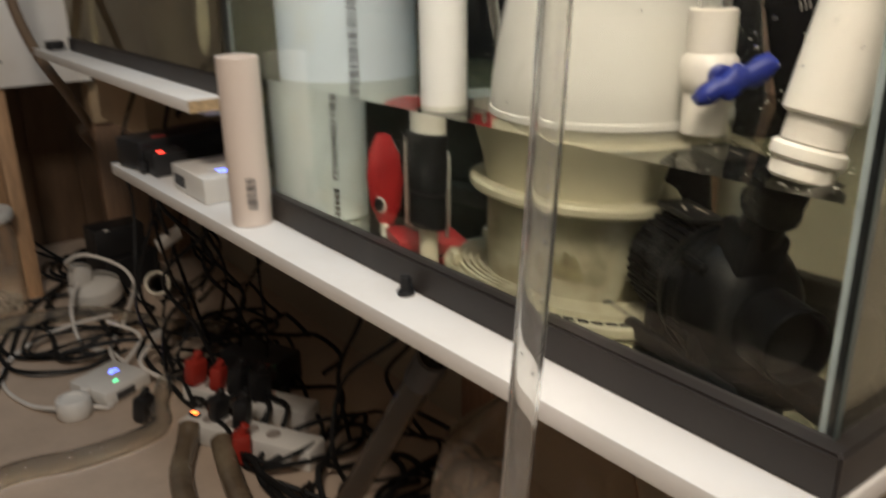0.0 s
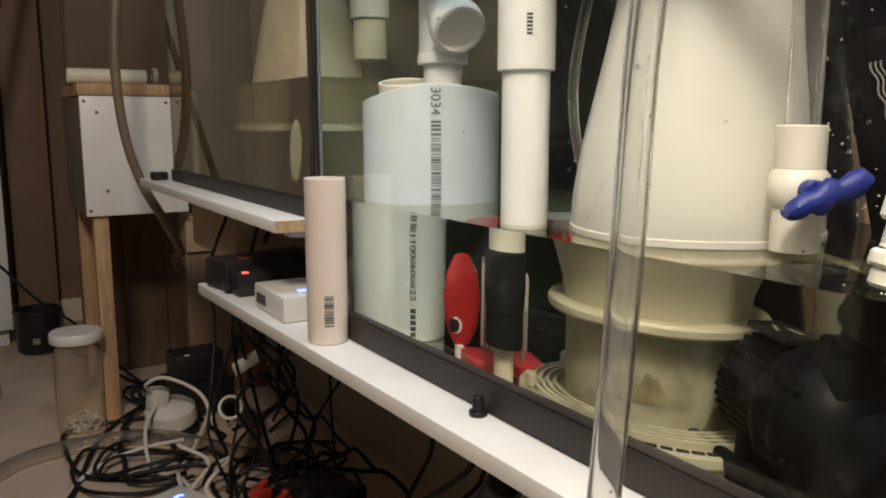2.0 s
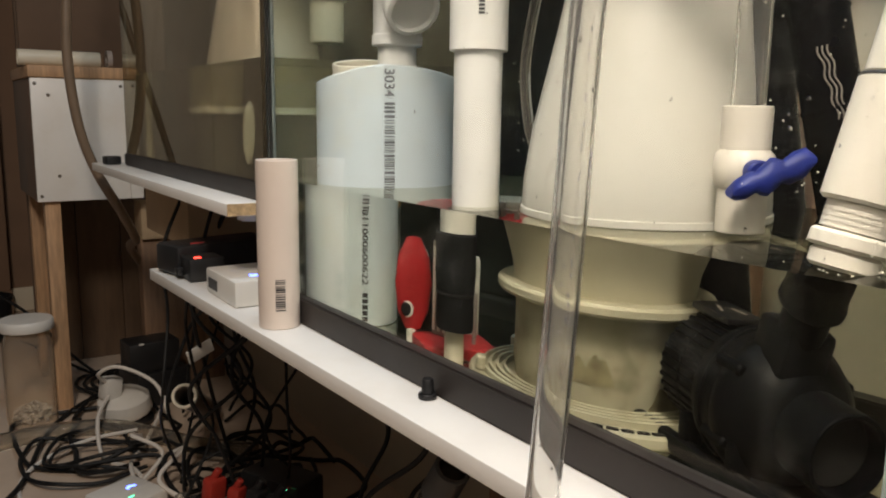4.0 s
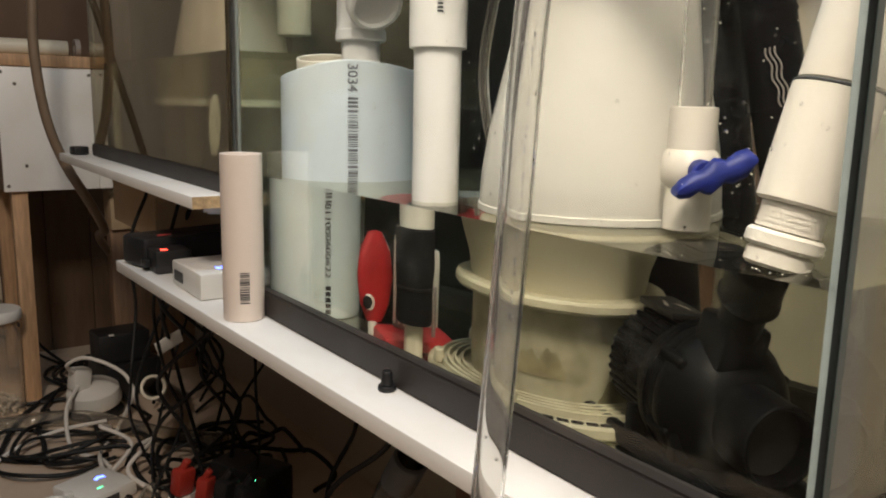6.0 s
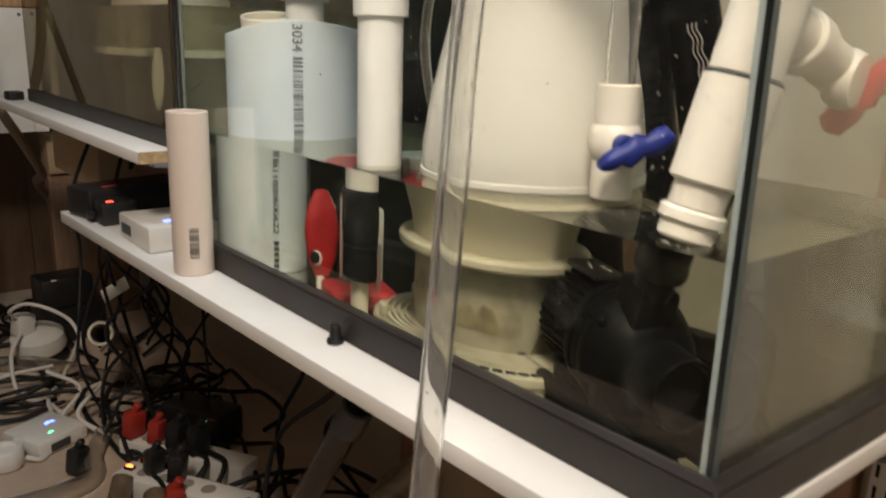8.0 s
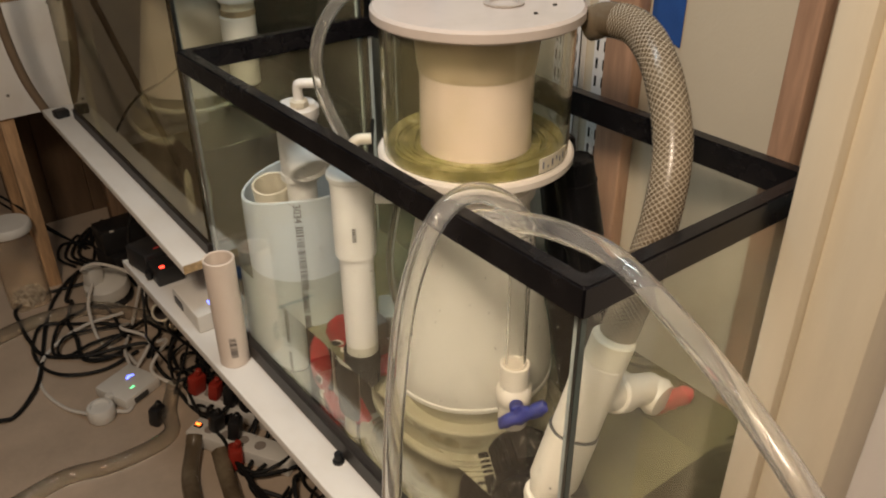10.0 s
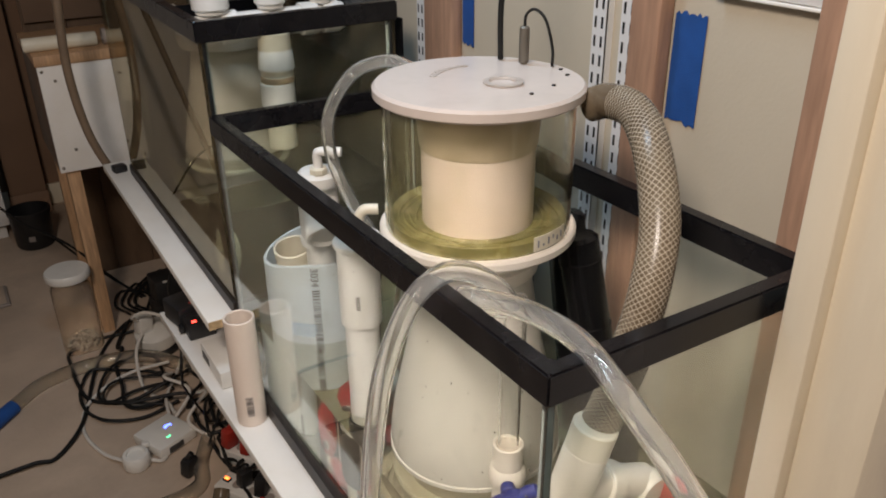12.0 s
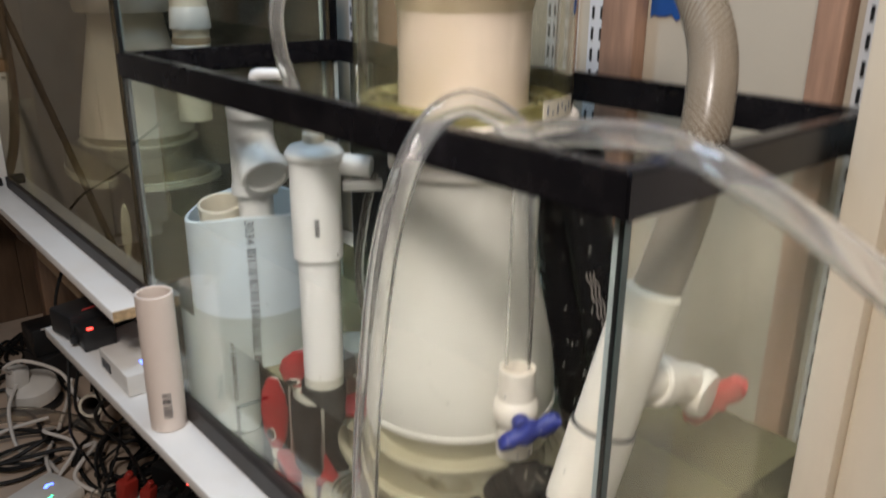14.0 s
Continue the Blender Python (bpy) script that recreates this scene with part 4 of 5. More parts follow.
single("black_backing", box((0.322, 0.43, 0.02), (0.326, 0.766, 0.452), 0.001), M_PUMP, "black backing sheet behind the near tank", "backing sheet")

pane_flags(single("air_tube", sweep([(0.088, 0.372, 0.385), (0.080, 0.378, 0.34), (0.074, 0.382, 0.28), (0.080, 0.376, 0.22), (0.10, 0.365, 0.175), (0.125, 0.36, 0.12), (0.13, 0.375, 0.06)], 0.0048, 10, 10), M_GREYVINYL, "thin clear air tube beside the standpipe", "tube"))


# ---- hoses on the near tank ----
def hose(name, pts, r, material, label, wall=0.0, seg=14, category="hose"):
    return single(name, sweep(pts, r, seg, 12, wall=wall), material, label, category)


def long_hose():
    pts = [(-0.110, 0.150, -0.30), (-0.112, 0.143, -0.10), (-0.110, 0.136, 0.0), (-0.105, 0.132, 0.1), (-0.098, 0.132, 0.2), (-0.087, 0.137, 0.3), (-0.069, 0.139, 0.410), (-0.036, 0.145, 0.473),
           (0.002, 0.146, 0.494), (0.038, 0.140, 0.480), (0.058, 0.128, 0.452), (0.056, 0.158, 0.436), (0.040, 0.176, 0.444), (0.028, 0.150, 0.460), (0.031, 0.104, 0.475), (0.036, 0.055, 0.484),
           (0.033, 0.0, 0.4875), (0.022, -0.062, 0.477), (0.014, -0.127, 0.453), (0.001, -0.205, 0.414), (-0.016, -0.30, 0.345), (-0.03, -0.40, 0.24), (-0.04, -0.47, 0.08), (-0.04, -0.50, -0.15),
           (-0.05, -0.49, -0.40), (-0.10, -0.45, FLOOR + 0.0125), (-0.25, -0.40, FLOOR + 0.0105)]
    t = thing("clear_hose", "clear vinyl hose looped over the tank's rims", "hose", at=(0.004, 0.147, 0.498))
    wall = pane_flags(part("hose_wall", sweep(pts, 0.0095, 18, 12, wall=0.002), M_VINYL, t))
    rng = random.Random(17)
    bead = bpy.data.meshes.new("bubble")
    bm = bmesh.new()
    bmesh.ops.create_icosphere(bm, subdivisions=2, radius=1)
    bm.to_mesh(bead)
    bm.free()
    bead.materials.append(M_BUBBLE)
    line = spline(pts[1:7], 40)
    for k in range(34):
        c = line[rng.randrange(len(line))]
        a = rng.uniform(3.4, 5.2)
        ob = new("bubble", bead)
        ob.parent = wall
        r = rng.uniform(0.0006, 0.0016)
        ob.scale = (r, r, r)
        ob.location = c + Vector((math.cos(a), math.sin(a), 0)) * 0.0085 - t.location
    marks = bmesh.new()
    for k in range(30):
        c = line[96 + 2 * k + rng.randint(0, 1)]
        if k % 9 in (3, 7):
            continue
        obox((c.x - 0.0040 + rng.uniform(-0.0004, 0.0004), c.y - 0.0088, c.z), (0.0011, 0.0003, rng.uniform(0.0008, 0.0024)), (0, 0, 24), 0, marks)
    part("print_mark", marks, M_INKFADE, wall, "unreadable dark print")


long_hose()



def braided():
    pts = [(0.078, 0.0405, 0.343), (0.100, 0.040, 0.382), (0.121, 0.040, 0.428), (0.136, 0.040, 0.482), (0.160, 0.058, 0.532), (0.187, 0.100, 0.577), (0.214, 0.152, 0.598), (0.221, 0.196, 0.598), (0.217, 0.218, 0.590)]
    t = thing("braided_hose", "thick braided drain hose arching to the skimmer", "hose", at=pts[0])
    part("hose_wall", sweep(pts, 0.0172, 24, 12), M_BRAID, t)
    line = spline(pts, 60)
    bm = bmesh.new()
    for s in (-1, 1):
        for k in range(18):
            prev = None
            nrm = Vector((1, 0, 0))
            for i in range(0, 400):
                c = line[i]
                tg = (line[i + 1] - line[i]).normalized()
                nrm = (nrm - tg * nrm.dot(tg)).normalized()
                a = 2 * math.pi * k / 18 + s * i * 0.066
                out = nrm * math.cos(a) + tg.cross(nrm) * math.sin(a)
                side = tg.cross(out)
                q = [bm.verts.new(c + out * 0.0175 + side * 0.00055 * e) for e in (-1, 1)]
                if prev:
                    bm.faces.new((prev[0], prev[1], q[1], q[0]))
                prev = q
    part("braid", bm, M_THREAD, t, "crossed white braid threads")["kind"] = "stuff"


braided()

# probe and cables on the lid
single("probe", rod((0.206, 0.318, 0.6130), (0.206, 0.318, 0.652), 0.0055, 16), M_SCREW, "small grey metal probe on the skimmer lid", "probe")
hose("probe_cable", [(0.206, 0.318, 0.651), (0.207, 0.317, 0.664), (0.212, 0.309, 0.670), (0.218, 0.298, 0.660), (0.222, 0.290, 0.632), (0.222, 0.289, 0.6130)], 0.0016, M_CABLE, "thin black probe cable", category="cable")
hose("black_cable", [(0.196, 0.347, 0.6130), (0.197, 0.348, 0.68), (0.21, 0.345, 0.78), (0.23, 0.38, 1.0), (0.36, 0.39, 1.3)], 0.0032, M_CABLE, "black cable rising from the skimmer lid", category="cable")
pane_flags(hose("air_hose", [(0.115, 0.382, 0.601), (0.100, 0.425, 0.608), (0.070, 0.45, 0.596), (0.041, 0.45, 0.568), (0.030, 0.45, 0.541), (0.030, 0.45, 0.513), (0.036, 0.45, 0.484), (0.057, 0.45, 0.432), (0.072, 0.44, 0.40)], 0.0075, M_VINYL, "clear air hose looping from the lid", 0.0015))


# ---- on the lower shelf ----
def shelf_tube():
    x, y = -0.0435, 0.676
    t = thing("pvc_tube", "cream PVC pipe offcut standing on end on the shelf", "pipe", at=(x, y, 0))
    part("pipe_wall", pipe((x, y, 0.0005), (x, y, 0.191), 0.0235, 0.0035, 48), M_PVCPINK, t)
    ang = math.atan2(-0.19 - y, -0.39 - x)
    rng = random.Random(8)
    part("print_bars", wrap(bars([rng.choice((0.0008, 0.0014, 0.002)) for _ in range(29)], 0.011), x, y, 0.0239, 0.058, ang - 0.16), M_INK, t, "small printed code")
    return t


shelf_tube()
kn = thing("stopper", "small black plastic stopper on the shelf", "stopper", at=(-0.026, 0.383, 0))
part("stem", revolve([(0, 0.0052), (0.0055, 0.0052), (0.0052, 0.0165), (0.0042, 0.018), (0, 0.018)], Matrix.Translation((-0.026, 0.383, 0)), 20), M_BLACK, kn)
part("flange", revolve([(0, 0.0003), (0.0078, 0.0003), (0.0082, 0.002), (0.0082, 0.004), (0.0075, 0.005), (0, 0.005)], Matrix.Translation((-0.026, 0.383, 0)), 24), M_BLACK, kn)


def small_router():
    t = thing("white_controller_box", "small white controller box with blue lights on the shelf", "controller", at=(-0.02, 0.84, 0))
    case = part("case", box((-0.062, 0.775, 0.0005), (0.020, 0.893, 0.034), 0.003), M_WHITE, t)
    part("port_panel", obox((-0.0625, 0.862, 0.016), (0.0015, 0.034, 0.014)), M_LABELDARK, case, "dark port panel")
    for k in range(4):
        part("led", box((-0.03 + 0.006 * k, 0.80, 0.0342), (-0.027 + 0.006 * k, 0.812, 0.0348)), M_LEDBLUE, case, "lit blue indicator")
    b = thing("black_adapter", "black adapter with a red light", "adapter", at=(-0.05, 0.985, 0))
    part("case", box((-0.066, 0.955, 0.0005), (-0.015, 1.005, 0.034), 0.003), M_BLACK, b)
    part("side_plug", box((-0.076, 0.985, 0.006), (-0.0662, 1.000, 0.018), 0.001), M_BLACK, b)
    part("led", box((-0.056, 0.962, 0.0341), (-0.047, 0.970, 0.0348)), M_LEDRED, b, "lit red indicator")
    c = thing("black_power_brick", "black power brick lying on the shelf", "power brick", at=(0.05, 1.03, 0))
    part("case", obox((0.005, 1.052, 0.0235), (0.17, 0.07, 0.045), (0, 0, 12), 0.006), M_BLACK, c)
    part("led", obox((-0.035, 1.020, 0.047), (0.022, 0.0025, 0.002), (0, 0, 12)), M_REDV, c, "dull red stripe")
    # white bar in place of a reflection on the brick
    part("sticker", obox((-0.030, 1.0185, 0.032), (0.026, 0.0012, 0.006), (0, -18, 12)), M_WHITE, c, "pale bar painted as a reflection on the case")


small_router()
single("cardboard_carton", box((-0.02, 1.12, 0.02), (0.12, 1.40, 0.112), 0.003), M_CARD, "brown cardboard carton under the far shelf", "carton")

# clip and cord at the far tank
single("black_clip", obox((-0.040, 1.585, 0.140), (0.03, 0.028, 0.017), (0, 0, 10), 0.003), M_BLACK, "small black clip on the far shelf", "clip")
hose("thin_black_cable", [(0.070, 1.53, 0.64), (0.045, 1.49, 0.60), (0.020, 1.45, 0.53), (0.012, 1.46, 0.43), (0.014, 1.49, 0.30), (0.022, 1.51, 0.18), (0.030, 1.52, 0.149)], 0.0026, M_CABLE, "thin black cable hanging down inside the far tank", category="cable")


# ---- inside and on the far tank ----
def far_tank_contents():
    zb = 0.131 + 0.0125
    t = thing("far_skimmer", "cream skimmer cone inside the cloudy far tank", "protein skimmer", at=(0.115, 1.11, zb))
    m = Matrix.Translation((0.115, 1.11, zb + 0.0005))
    # the sections below the water line have darker colours than those above
    part("base", revolve([(0, 0), (0.060, 0), (0.066, 0.03), (0.080, 0.095), (0, 0.095)], m, 40), M_SILT, t, "dark base section")
    part("flange", revolve([(0, 0.0955), (0.096, 0.0955), (0.096, 0.106), (0, 0.106)], m, 40), M_SKIMWHITE, t)
    part("sunk_cone", revolve([(0.0, 0.1065), (0.084, 0.1065), (0.092, 0.1655), (0.0, 0.1655)], m, 44), M_PATCH, t, "darker brown cone section under water")
    part("cone", revolve([(0.0, 0.166), (0.092, 0.166), (0.080, 0.23), (0.062, 0.32), (0.055, 0.36), (0, 0.36)], m, 44), M_SKIM, t)
    part("collar", revolve([(0, 0.3605), (0.075, 0.3605), (0.078, 0.37), (0.078, 0.385), (0, 0.385)], m, 40), M_SKIMWHITE, t)
    p = thing("far_standpipe", "white drain pipe with coupling in the far tank", "pipe", at=(0.10, 1.485, zb))
    part("pipe", rod((0.10, 1.485, zb), (0.10, 1.485, 0.37), 0.021), M_PVCCREAM, p)
    part("coupling", rod((0.10, 1.485, 0.37), (0.10, 1.485, 0.52), 0.027), M_PVCCREAM, p)
    part("cross_pipe", rod((0.10, 1.50, 0.505), (0.10, 1.54, 0.505), 0.021), M_PVCCREAM, p)
    single("black_divider", box((-0.006, 1.250, zb), (0.2835, 1.256, 0.555), 0.001), M_PUMP, "black plastic divider in the far tank", "divider")
    single("black_backing", box((0.318, 0.80, 0.115), (0.322, 1.53, 0.575), 0.001), M_PUMP, "black backing sheet behind the far tank", "backing sheet")
    single("black_box_filter", box((0.22, 0.84, zb), (0.285, 0.98, zb + 0.14), 0.004), M_PUMP, "black filter box in the far tank", "filter")
    e = thing("down_elbow", "white elbow fitting hanging into the far tank", "pipe elbow", at=(0.145, 0.955, 0.55))
    part("elbow", sweep([(0.155, 0.955, 0.545), (0.155, 0.955, 0.50), (0.155, 0.955, 0.46), (0.152, 0.955, 0.44)], 0.0275, 28, 6), M_PVCCREAM, e)
    part("elbow_shoulder", revolve([(0, 0.02), (0.018, 0.016), (0.029, 0.0), (0.031, -0.03), (0, -0.03)], Matrix.Translation((0.155, 0.955, 0.515)), 32), M_PVC, e)
    part("rust_band", pipe((0.155, 0.955, 0.462), (0.155, 0.955, 0.472), 0.0290, 0.004), M_CARD, e, "brown stained band")
    part("lower_socket", rod((0.153, 0.955, 0.405), (0.153, 0.955, 0.461), 0.0295, 28), M_PVC, e)
    part("outlet_pipe", rod((0.153, 0.955, 0.345), (0.153, 0.955, 0.4055), 0.025, 28), M_PVCCREAM, e)
    h = thing("header_pipe", "white header pipe with fittings across the far tank", "pipe", at=(0.1, 0.95, 0.565))
    part("pipe", rod((0.02, 0.955, 0.562), (0.285, 0.955, 0.562), 0.0225, 28), M_PVC, h)
    for xx in (0.065, 0.205, 0.245):
        part("collar", rod((xx, 0.955, 0.562), (xx + 0.03, 0.955, 0.562), 0.027, 28), M_PVC, h)
    for xx, r in ((0.055, 0.030), (0.155, 0.026), (0.245, 0.022)):
        u = thing("pipe_riser", "white pipe riser with collars above the far tank", "pipe", "pipe risers", at=(xx, 0.955, 0.585))
        part("pipe", rod((xx, 0.955, 0.5855), (xx, 0.955, 1.25), r * 0.82, 24), M_PVC, u)
        part("collar", rod((xx, 0.955, 0.592), (xx, 0.955, 0.628), r, 24, 0.003), M_PVC, u)
        part("stain_ring", pipe((xx, 0.955, 0.629), (xx, 0.955, 0.634), r * 0.9, 0.003), M_CARD, u)
        part("upper_collar", rod((xx, 0.955, 0.648), (xx, 0.955, 0.69), r, 24, 0.003), M_PVC, u)
    # a white scoop leaning against the front pane
    m = pose(0.008, 0.862, 0.215, 0, 6, -34) @ Matrix.Diagonal((0.0165, 0.005, 0.042, 1))
    bm = bmesh.new()
    bmesh.ops.create_uvsphere(bm, u_segments=24, v_segments=14, radius=1, matrix=m)
    single("white_scoop", bm, M_WHITE, "white plastic scoop standing in the far tank", "scoop")
    pane_flags(single("far_tank_water", box((-0.0095, 0.7935, zb), (0.2915, 1.5445, 0.31)), M_WATER2, "cloudy water in the far tank", "water", kind="structure"))


far_tank_contents()


# ---- white shelf edge above the near tank ----
def light_housing():
    # stands in for the front edge of a white wall shelf; gives no light
    t = thing("light_housing", "slim white strip on the wall standing in for a shelf's front edge", "lamp", at=(0.385, 0.14, 0.70))
    part("hood", box((0.382, 0.058, 0.684), (0.391, 0.222, 0.735), 0.003), M_STEEL, t)
    part("lip", box((0.380, 0.058, 0.680), (0.391, 0.222, 0.6835), 0.001), M_MELAMINE, t, "pale lower lip")


light_housing()

# unseen fixture made up to hold the frontal key light
lampthing = thing("pendant_lamp", "unseen pendant lamp added to carry the frontal light", "lamp", at=(-0.78, -0.42, 1.62))
m_l = look((-0.785, -0.428, 1.592), (-0.20, 0.45, -0.1)) @ pose(0, 0, 0, 180, 0, 0)
part("shade", revolve([(0.0, -0.11), (0.08, -0.11), (0.27, 0.0), (0.267, 0.0), (0.078, -0.105), (0.0, -0.105)], m_l, 36), M_STEEL, lampthing, "white conical shade")
part("cord", rod(m_l @ Vector((0, 0, -0.108)), ((m_l @ Vector((0, 0, -0.108))).x, (m_l @ Vector((0, 0, -0.108))).y, CEIL), 0.004, 10), M_CABLE, lampthing)


strip_lamp = thing("strip_lamp", "slim white strip lamp hung over the tanks", "lamp", at=(-0.02, 0.52, 1.475))
part("housing", box((-0.08, 0.25, 1.470), (0.04, 0.79, 1.505), 0.006), M_STEEL, strip_lamp)
for yy in (0.32, 0.72):
    part("hanger", rod((-0.02, yy, 1.5055), (-0.02, yy, CEIL), 0.002, 8), M_STEEL, strip_lamp)


# ---- far end of the room ----
def far_box():
    t = thing("white_cabinet_box", "white panelled box on wooden legs with dark screws", "cabinet", at=(0, 2.1, FLOOR))
    part("front_panel", box((-0.138, 1.978, 0.018), (0.078, 1.990, 0.316), 0.002), M_MELAMINE, t, "white front panel")
    part("corner_strip", box((0.0785, 1.976, 0.018), (0.110, 1.990, 0.316), 0.002), M_MELAMINE, t)
    part("side_panel", box((-0.138, 1.9905, 0.018), (-0.126, 2.34, 0.316), 0.002), M_BROWNSIDE, t, "brown side panel")
    part("side_panel", box((0.098, 1.9905, 0.018), (0.110, 2.34, 0.316), 0.002), M_GREYBOX, t, "grey side panel")
    part("floor_panel", box((-0.125, 1.9905, 0.018), (0.097, 2.34, 0.030)), M_GREYBOX, t)
    part("top_board", box((-0.142, 1.972, 0.3165), (0.114, 2.345, 0.345), 0.003), M_WOOD, t, "bare wooden top")
    for x, z in ((-0.128, 0.302), (-0.100, 0.275), (-0.128, 0.032), (-0.086, 0.080), (0.066, 0.300), (0.096, 0.300), (0.086, 0.27), (0.096, 0.10)):
        part("screw", rod((x, 1.9765 if x < 0.078 else 1.9745, z), (x, 1.9785, z), 0.0042, 12, 0.0005), M_SCREW, t)
    for x in (-0.122,):
        for y in (1.992, 2.29):
            part("leg", box((x, y, FLOOR), (x + 0.036, y + 0.038, 0.0175), 0.002), M_WOOD, t, "square wooden leg")
    r = thing("rolled_tube", "pale cardboard tube lying on the box", "tube", at=(-0.05, 2.03, 0.365))
    part("tube", pipe((-0.155, 2.03, 0.3645), (0.030, 2.03, 0.3645), 0.019, 0.003), M_PVCCREAM, r)
    part("end_ring", revolve([(0.012, 0), (0.022, 0), (0.022, 0.012), (0.012, 0.012)], frame_of((0.046, 2.03, 0.3675), (0.06, 2.03, 0.3675))[0], 24, closed=True), M_GREYBOX, r)


far_box()
hose("grey_hose", [(-0.02, 1.74, 1.60), (-0.06, 1.73, 0.90), (-0.075, 1.72, 0.62), (-0.083, 1.72, 0.514), (-0.092, 1.72, 0.36), (-0.079, 1.72, 0.215), (-0.048, 1.72, 0.11), (0.0, 1.72, 0.016), (0.045, 1.80, -0.06), (0.075, 2.0, -0.115), (0.16, 2.16, -0.25), (0.20, 2.25, FLOOR + 0.011)], 0.0105, M_GREYHOSE, "grey-brown hose hanging in a long curve", seg=14)
cup = thing("white_cupboard", "tall white cupboard at the end of the room", "cupboard", at=(-0.62, 3.03, FLOOR))
part("side_panel", box((-0.303, 2.905, FLOOR + 0.06), (-0.285, 3.185, 1.10), 0.002), M_MELAMINE, cup)
part("side_panel", box((-0.95, 2.905, FLOOR + 0.06), (-0.932, 3.185, 1.10), 0.002), M_MELAMINE, cup)
part("back_panel", box((-0.9315, 3.170, FLOOR + 0.06), (-0.3035, 3.184, 1.09)), M_MELAMINE, cup)
part("top_panel", box((-0.9315, 2.905, 1.082), (-0.3035, 3.1695, 1.10)), M_MELAMINE, cup)
part("plinth", box((-0.935, 2.925, FLOOR + 0.001), (-0.300, 3.18, FLOOR + 0.0595), 0.002), M_MELAMINE, cup)
for lo, hi, hx in ((-0.949, -0.6185, -0.645), (-0.6165, -0.286, -0.590)):
    leaf = part("door", box((lo, 2.885, FLOOR + 0.065), (hi, 2.903, 1.098), 0.002), M_MELAMINE, cup)
    part("knob", revolve([(0, 0), (0.006, 0.0), (0.006, 0.012), (0.013, 0.018), (0.012, 0.024), (0, 0.026)], frame_of((hx, 2.885, 0.25), (hx, 2.80, 0.25))[0], 20), M_STEEL, leaf)
wall_std = standard(-0.2, x=0.0)
wall_std.matrix_world = pose(-0.02, 3.199, 0, 0, 0, 90)
wall_std["label"] = "slotted white shelf standard on the end wall"
# boards share the end wall's darkened colour, for the dimness there
pil = thing("boxed_pilaster", "upright boards boxed in against the end wall, coloured for low light", "board", at=(-0.19, 3.15, FLOOR))
part("face_board", box((-0.255, 3.10, FLOOR + 0.1), (-0.12, 3.119, CEIL), 0.003), M_DIMWALL, pil)
part("side_board", box((-0.255, 3.1195, FLOOR + 0.1), (-0.238, 3.199, CEIL), 0.002), M_DIMWALL, pil)
part("side_board", box((-0.137, 3.1195, FLOOR + 0.1), (-0.12, 3.199, CEIL), 0.002), M_DIMWALL, pil)
part("plinth", box((-0.260, 3.095, FLOOR), (-0.115, 3.187, FLOOR + 0.0995), 0.004), M_DIMWALL, pil)
# added boards whose dark colour stands for the unlit space behind the box
bp = thing("brown_panel", "board partition added behind the box, coloured dark for the shade", "partition", at=(0.1, 2.43, FLOOR))
for k in range(4):
    part("board", box((-0.115 + 0.125 * k, 2.42 + 0.0015 * (k % 2), FLOOR), (0.0085 + 0.125 * k, 2.44, CEIL - 0.002), 0.002), M_PLY, bp)
single("dark_sheet", box((-0.11, 2.40, 0.36), (0.385, 2.416, 1.2), 0.002), M_BROWNSIDE, "dark brown sheet hung behind the box", "sheet")
single("leaning_pole", rod((-0.55, 2.60, FLOOR + 0.002), (-0.20, 2.75, 0.85), 0.012, 16), M_GREYHOSE, "grey pole leaning against the wall", "pole")


def black_tub():
    t = thing("black_tub", "small black plastic tub on the floor", "tub", at=(-0.22, 2.98, FLOOR))
    m = Matrix.Translation((-0.215, 2.80, FLOOR))
    part("tub", revolve([(0, 0.001), (0.060, 0.001), (0.066, 0.01), (0.072, 0.145), (0.068, 0.147), (0.062, 0.02), (0, 0.015)], m, 36), M_BLACK, t)
    part("rim", revolve([(0.070, 0.135), (0.076, 0.136), (0.076, 0.148), (0.070, 0.149)], m, 36, closed=True), M_BLACK, t)
    part("sticker", obox((-0.228, 2.7325, FLOOR + 0.05), (0.022, 0.003, 0.02), (0, 0, -11)), M_GREYBOX, t)


black_tub()


